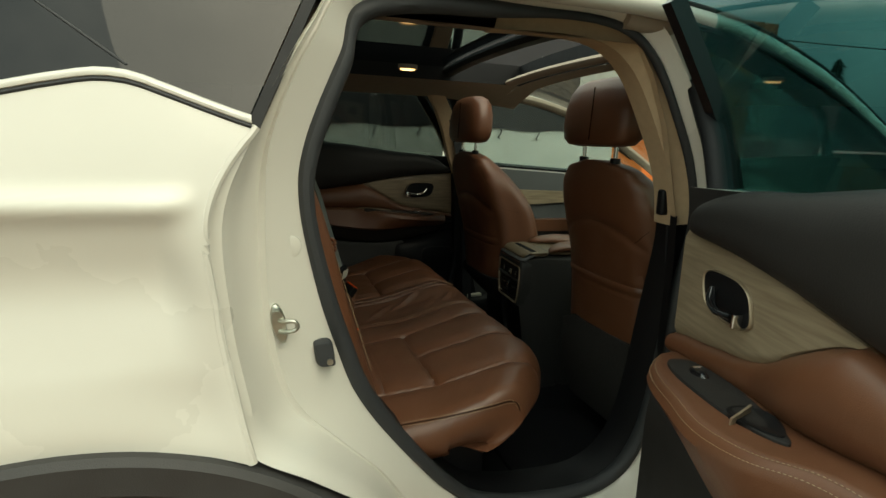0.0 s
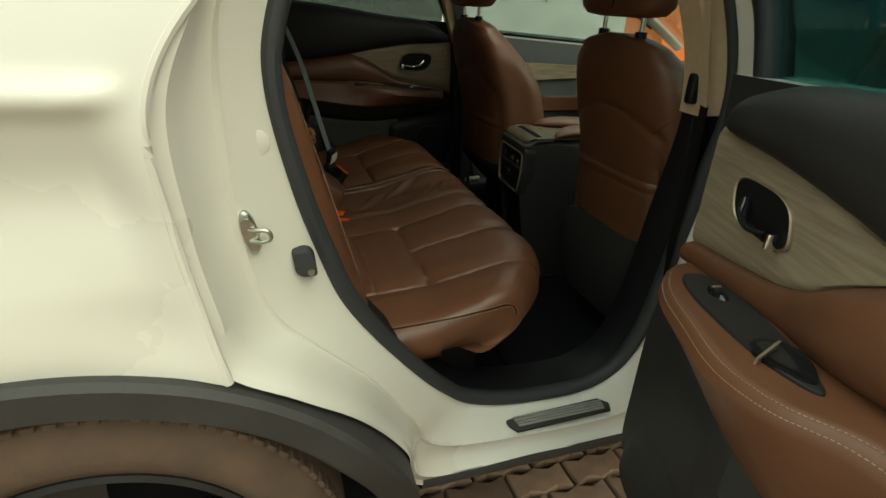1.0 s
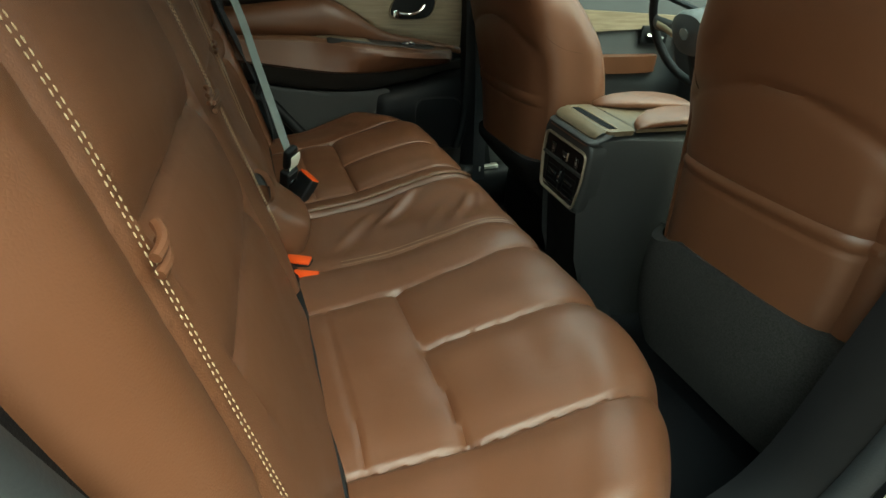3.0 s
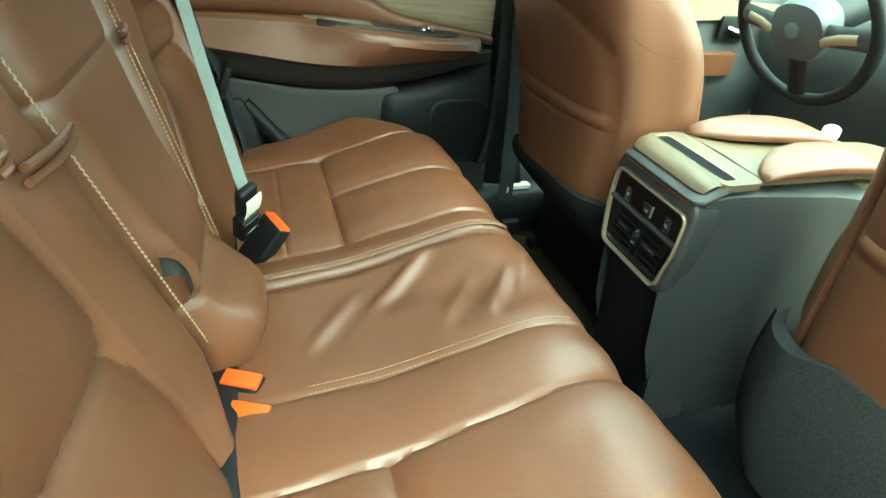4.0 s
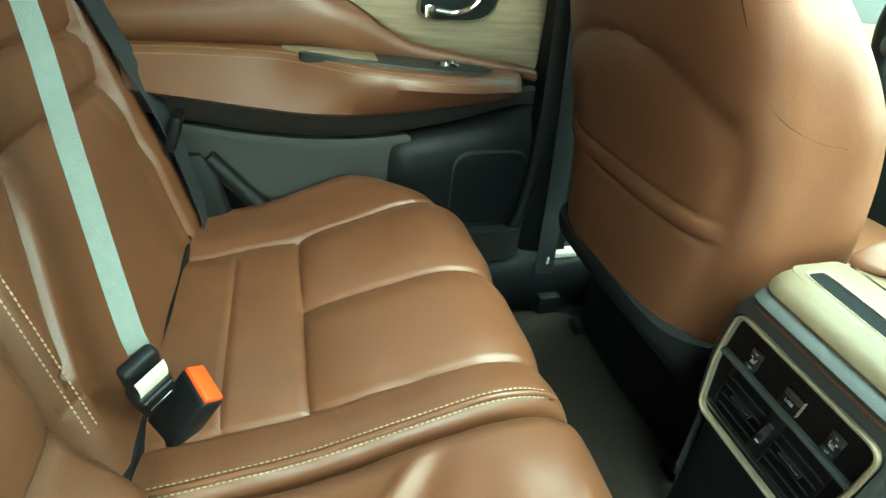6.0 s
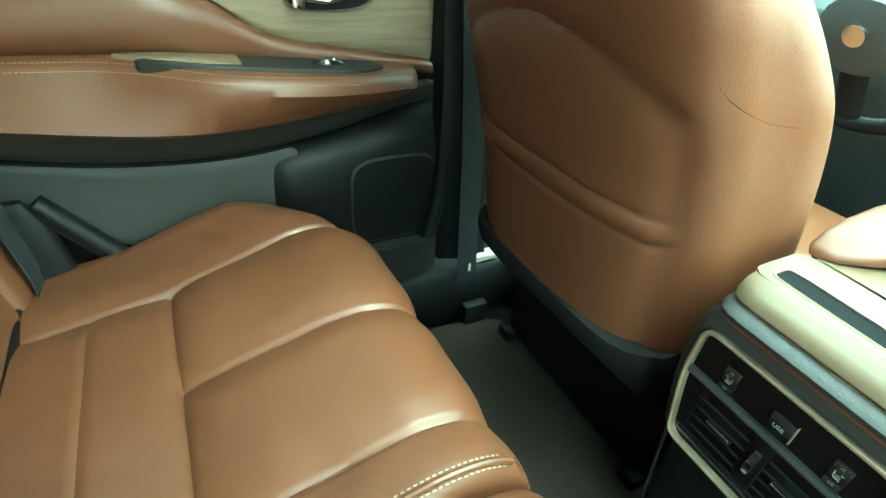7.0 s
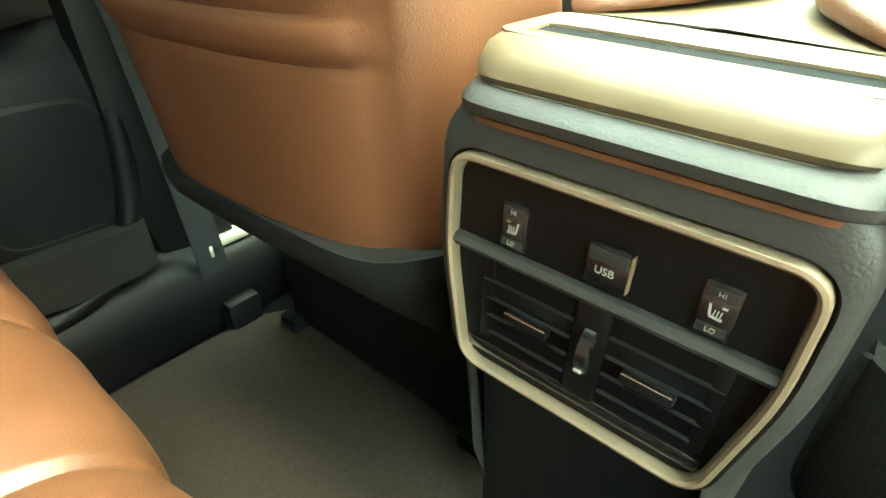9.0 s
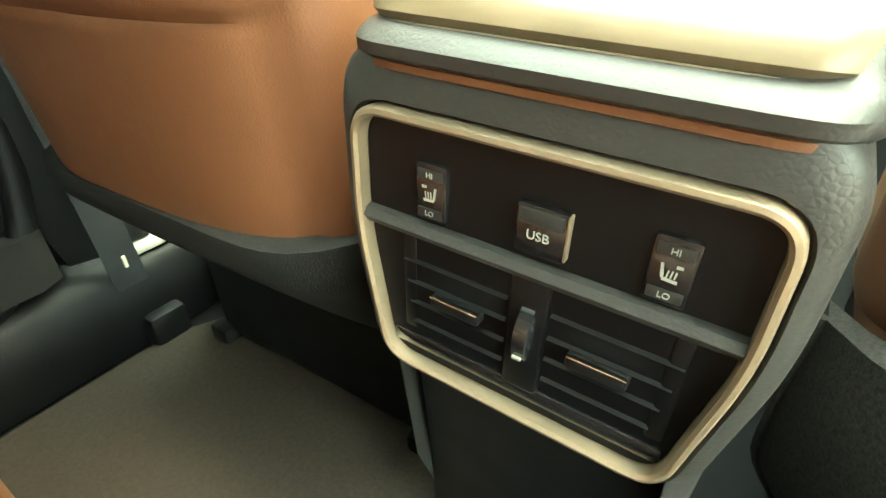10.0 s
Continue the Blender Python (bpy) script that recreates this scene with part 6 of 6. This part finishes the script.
# shifter
ob_mesh("shift_plate", *loft([superloop(1.42, YC + .01, .13 * k, .092 * k, z, 32, 4) for z, k in ((.84, 1.0), (.889, 1.0), (.893, .95))]), CHAMPAGNE, con, "champagne shifter surround")
ob_mesh("shift_lever", *tube([(1.318, YC + .043, .885), (1.322, YC + .043, .925)], .009, 12), CHROME, con, "chrome shift lever")
ob_mesh("shift_knob", *loft([superloop(1.323, YC + .043, .017 * k, .015 * k, z, 20, 2.4) for z, k in ((.915, .6), (.922, .85), (.940, 1.0), (.952, .95), (.957, .6))]), SCUFF, con, "pale silver shift knob")
for k in range(2):
    ob_mesh("cup_holder", *loft([[(1.70 + .04 * k_ * math.cos(a), YC + (.045 if k else -.045) + .04 * k_ * math.sin(a), z) for a in np.linspace(0, 6.283, 24, endpoint=False)] for z, k_ in ((.86, 1.0), (.87, 1.0), (.872, .9), (.82, .85))], caps=False), BLACK, con, "black cup holder ring")

# ---------------- dashboard and wheel ----------------
dash = thing("dashboard", "grey dashboard with centre stack and silver trim", "dashboard")
sec = [(2.10, .45), (1.92, .50), (1.84, .70), (1.80, .86), (1.76, .93), (1.745, 1.0), (1.77, 1.06), (1.84, 1.105), (1.95, 1.12), (2.10, 1.11)]
ob_mesh("body", *loft([[(x + .05 * (abs(y) / .75) ** 3, y, z) for x, z in sec] for y in np.linspace(-.76, .76, 24)], closed=False, caps=False), DASH, dash, "grey dashboard body")
ob_mesh("cluster_hood", *loft([[(1.74 + .10 * t, .435 + .19 * math.cos(a), 1.06 + .085 * math.sin(a) * (1 - .1 * t)) for a in np.linspace(0, 3.1416, 24)] for t in (0, .5, 1.0)], closed=False, caps=False), DASH, dash, "instrument hood")
ob_mesh("centre_fascia", *loft([superloop(0, 0, .095 * k, .15 * k, 0, 32, 6) for k in (1.0, .97)]), GLOSS, dash)
bpy.data.objects[dash.children[-1].name].matrix_local = Matrix.Translation((1.735, .055, .985)) @ Matrix(((.25, 0, -.97, 0), (0, 1, 0, 0), (.97, 0, .25, 0), (0, 0, 0, 1)))
ob_mesh("screen", *rbox((1.715, -.045, 1.01), (1.735, .155, 1.075), .004), SCREEN, dash, "dark display screen")
for y in (-.075, .185):
    ob_mesh("stack_trim", *tube(crom([(1.73, y, 1.10), (1.715, y, 1.0), (1.70, y + (.01 if y < 0 else -.01), .90), (1.66, y + (.03 if y < 0 else -.03), .865)], 6), .010, 8), SATIN, dash, "satin silver stack trim")
ob_mesh("stack_foot", *tube(crom([(1.665, -.045, .866), (1.655, .055, .862), (1.665, .155, .866)], 5), .010, 8), SATIN, dash, "satin silver trim bow")
for y in (-.045, .155):
    ob_mesh("knob", *moved(loft([[(-d, r * math.cos(a), r * math.sin(a)) for a in np.linspace(0, 6.283, 20, endpoint=False)] for d, r in ((0, .02), (.018, .019), (.02, .015))]), Matrix.Translation((1.715, y, .965))), CHROME, dash, "silver rotary knob")
for k in range(6):
    ob_mesh("button", *rbox((1.705, -.015 + .026 * k, .955), (1.72, .005 + .026 * k, .975), .002), SATIN, dash, "silver button")
for k in range(4):
    ob_mesh("button", *rbox((1.70, -.005 + .034 * k, .918), (1.71, .02 + .034 * k, .932), .002), SATIN, dash, "silver button")
for y in (-.56, .60):
    ob_mesh("side_vent", *rbox((1.775, y - .06, .99), (1.80, y + .06, 1.05), .01), BLACK, dash, "black side vent")
ob_mesh("dash_trim", *tube([(1.755, y, .965 + .02 * abs(y)) for y in np.linspace(-.72, -.12, 12)], .012, 8, .5), SATIN, dash, "satin silver dash strip")

sw = thing("steering_wheel", "black leather steering wheel with silver spokes", "steering wheel", at=(1.565, .445, 1.063))
sw.rotation_euler = (0, radians(-24), 0)
R_ = .185
ob_mesh("rim", *loft([[(.014 * math.sin(b), (R_ + .015 * math.cos(b)) * math.cos(a), (R_ + .015 * math.cos(b)) * math.sin(a)) for b in np.linspace(0, 6.283, 12, endpoint=False)] for a in np.linspace(0, 2 * math.pi, 49)], caps=False), BLACK, sw, "black leather rim")
ob_mesh("hub", *loft([[(x, .075 * k * math.copysign(abs(math.cos(a)) ** .8, math.cos(a)), -.01 + .07 * k * math.copysign(abs(math.sin(a)) ** .8, math.sin(a))) for a in np.linspace(0, 6.283, 28, endpoint=False)] for x, k in ((.05, .8), (.0, 1.0), (-.02, .95), (-.03, .6))]), DASH, sw, "dark hub cover")
ob_mesh("badge", *loft([[(x, .02 * k * math.cos(a), .02 * k * math.sin(a)) for a in np.linspace(0, 6.283, 24, endpoint=False)] for x, k in ((-.028, 1.0), (-.034, .95), (-.034, .65))]), CHROME, sw, "plain round silver emblem")
for a0, mt in ((3.14, DASH), (0, DASH), (-1.57, BLACK)):
    ob_mesh("spoke", *tube([(-.005, .06 * math.cos(a0), -.01 + .06 * math.sin(a0)), (.0, .185 * math.cos(a0), .185 * math.sin(a0))], .026, 10, .4, (1, 0, 0)), mt, sw)
for s in (-1, 1):
    ob_mesh("spoke_trim", *tube([(-.018, s * .07, -.02), (-.015, s * .11, -.005), (-.01, s * .15, .0)], .012, 8, .5, (1, 0, 0)), SATIN, sw, "silver spoke trim")
ob_mesh("stalk", *tube([(.06, .05, .03), (.05, .16, .06)], .009, 8), BLACK, sw, "black control stalk")
ob_mesh("column", *tube([(.03, 0, -.01), (.25, 0, -.02)], .045, 14), BLACK, sw, "steering column cover")

# dome lamp
lamp = thing("dome_lamp", "small lit dome lamp in the headliner", "lamp", at=(.53, .19, 1.562))
m_l = mat("warm_lamp_lens", (0.9, 0.75, 0.5), 0.4)
m_l.node_tree.nodes["Principled BSDF"].inputs["Emission Color"].default_value = (1.0, 0.62, 0.28, 1)
m_l.node_tree.nodes["Principled BSDF"].inputs["Emission Strength"].default_value = 4.0
ob_mesh("lens", *loft([superloop(0, 0, .028 * k, .018 * k, z, 24, 3) for z, k in ((.01, 1.0), (.0, 1.0), (-.006, .8))]), m_l, lamp, "warm lit lens")
ob_mesh("bezel", *loft([superloop(0, 0, .034 * k, .024 * k, z, 24, 3) for z, k in ((.012, 1.0), (-.001, 1.0), (-.003, .88))], caps=False), HEADLINER, lamp)

# ---------------- pavers ----------------
pave = thing("pavement", "brown interlocking concrete pavers with sandy joints", "paving", kind="structure")
shape = [(0, 0), (.05, .018), (.10, 0), (.15, .018), (.20, 0), (.20, .10), (.15, .082), (.10, .10), (.05, .082), (0, .10)]
base = np.array(shape) - (.10, .05)
lp0 = [[(p[0] * k, p[1] * k, z) for p in base] for z, k in ((-.03, .955), (-.006, .955), (0, .91))]
pv, pf = loft(lp0)
proto = bpy.data.meshes.new("paver")
proto.from_pydata([tuple(map(float, q)) for q in pv], [], pf)
proto.materials.append(PAVER)
rng = np.random.RandomState(2)
near, rest = [], []
for i in range(-40, 60):
    for j in range(-60, 62):
        x, y = i * .20 + (.10 if j % 2 else 0), j * .098
        if not (-7 < x < 10 and -5.5 < y < 6.0):
            continue
        (near if (.2 < x < 2.0 and -1.6 < y < -.3) else rest).append((x, y))
for x, y in near[:300]:
    o = new("paver", proto)
    o.parent = pave
    o.location = (x, y, rng.uniform(-.004, .002))
    o.rotation_euler = (rng.uniform(-.012, .012), rng.uniform(-.012, .012), rng.uniform(-.02, .02))
vv, ff = [], []
for x, y in near[300:] + rest:
    k = len(vv)
    z = rng.uniform(-.004, .002)
    vv += [(p[0] + x, p[1] + y, p[2] + z) for p in pv]
    ff += [tuple(q + k for q in fc) for fc in pf]
me = bpy.data.meshes.new("paving_rest")
me.from_pydata([tuple(map(float, q)) for q in vv], [], ff)
me.materials.append(PAVER_FAR)
o = new("paving_rest", me)
o.parent = pave
tagged(o, label="further brown pavers", kind="stuff")
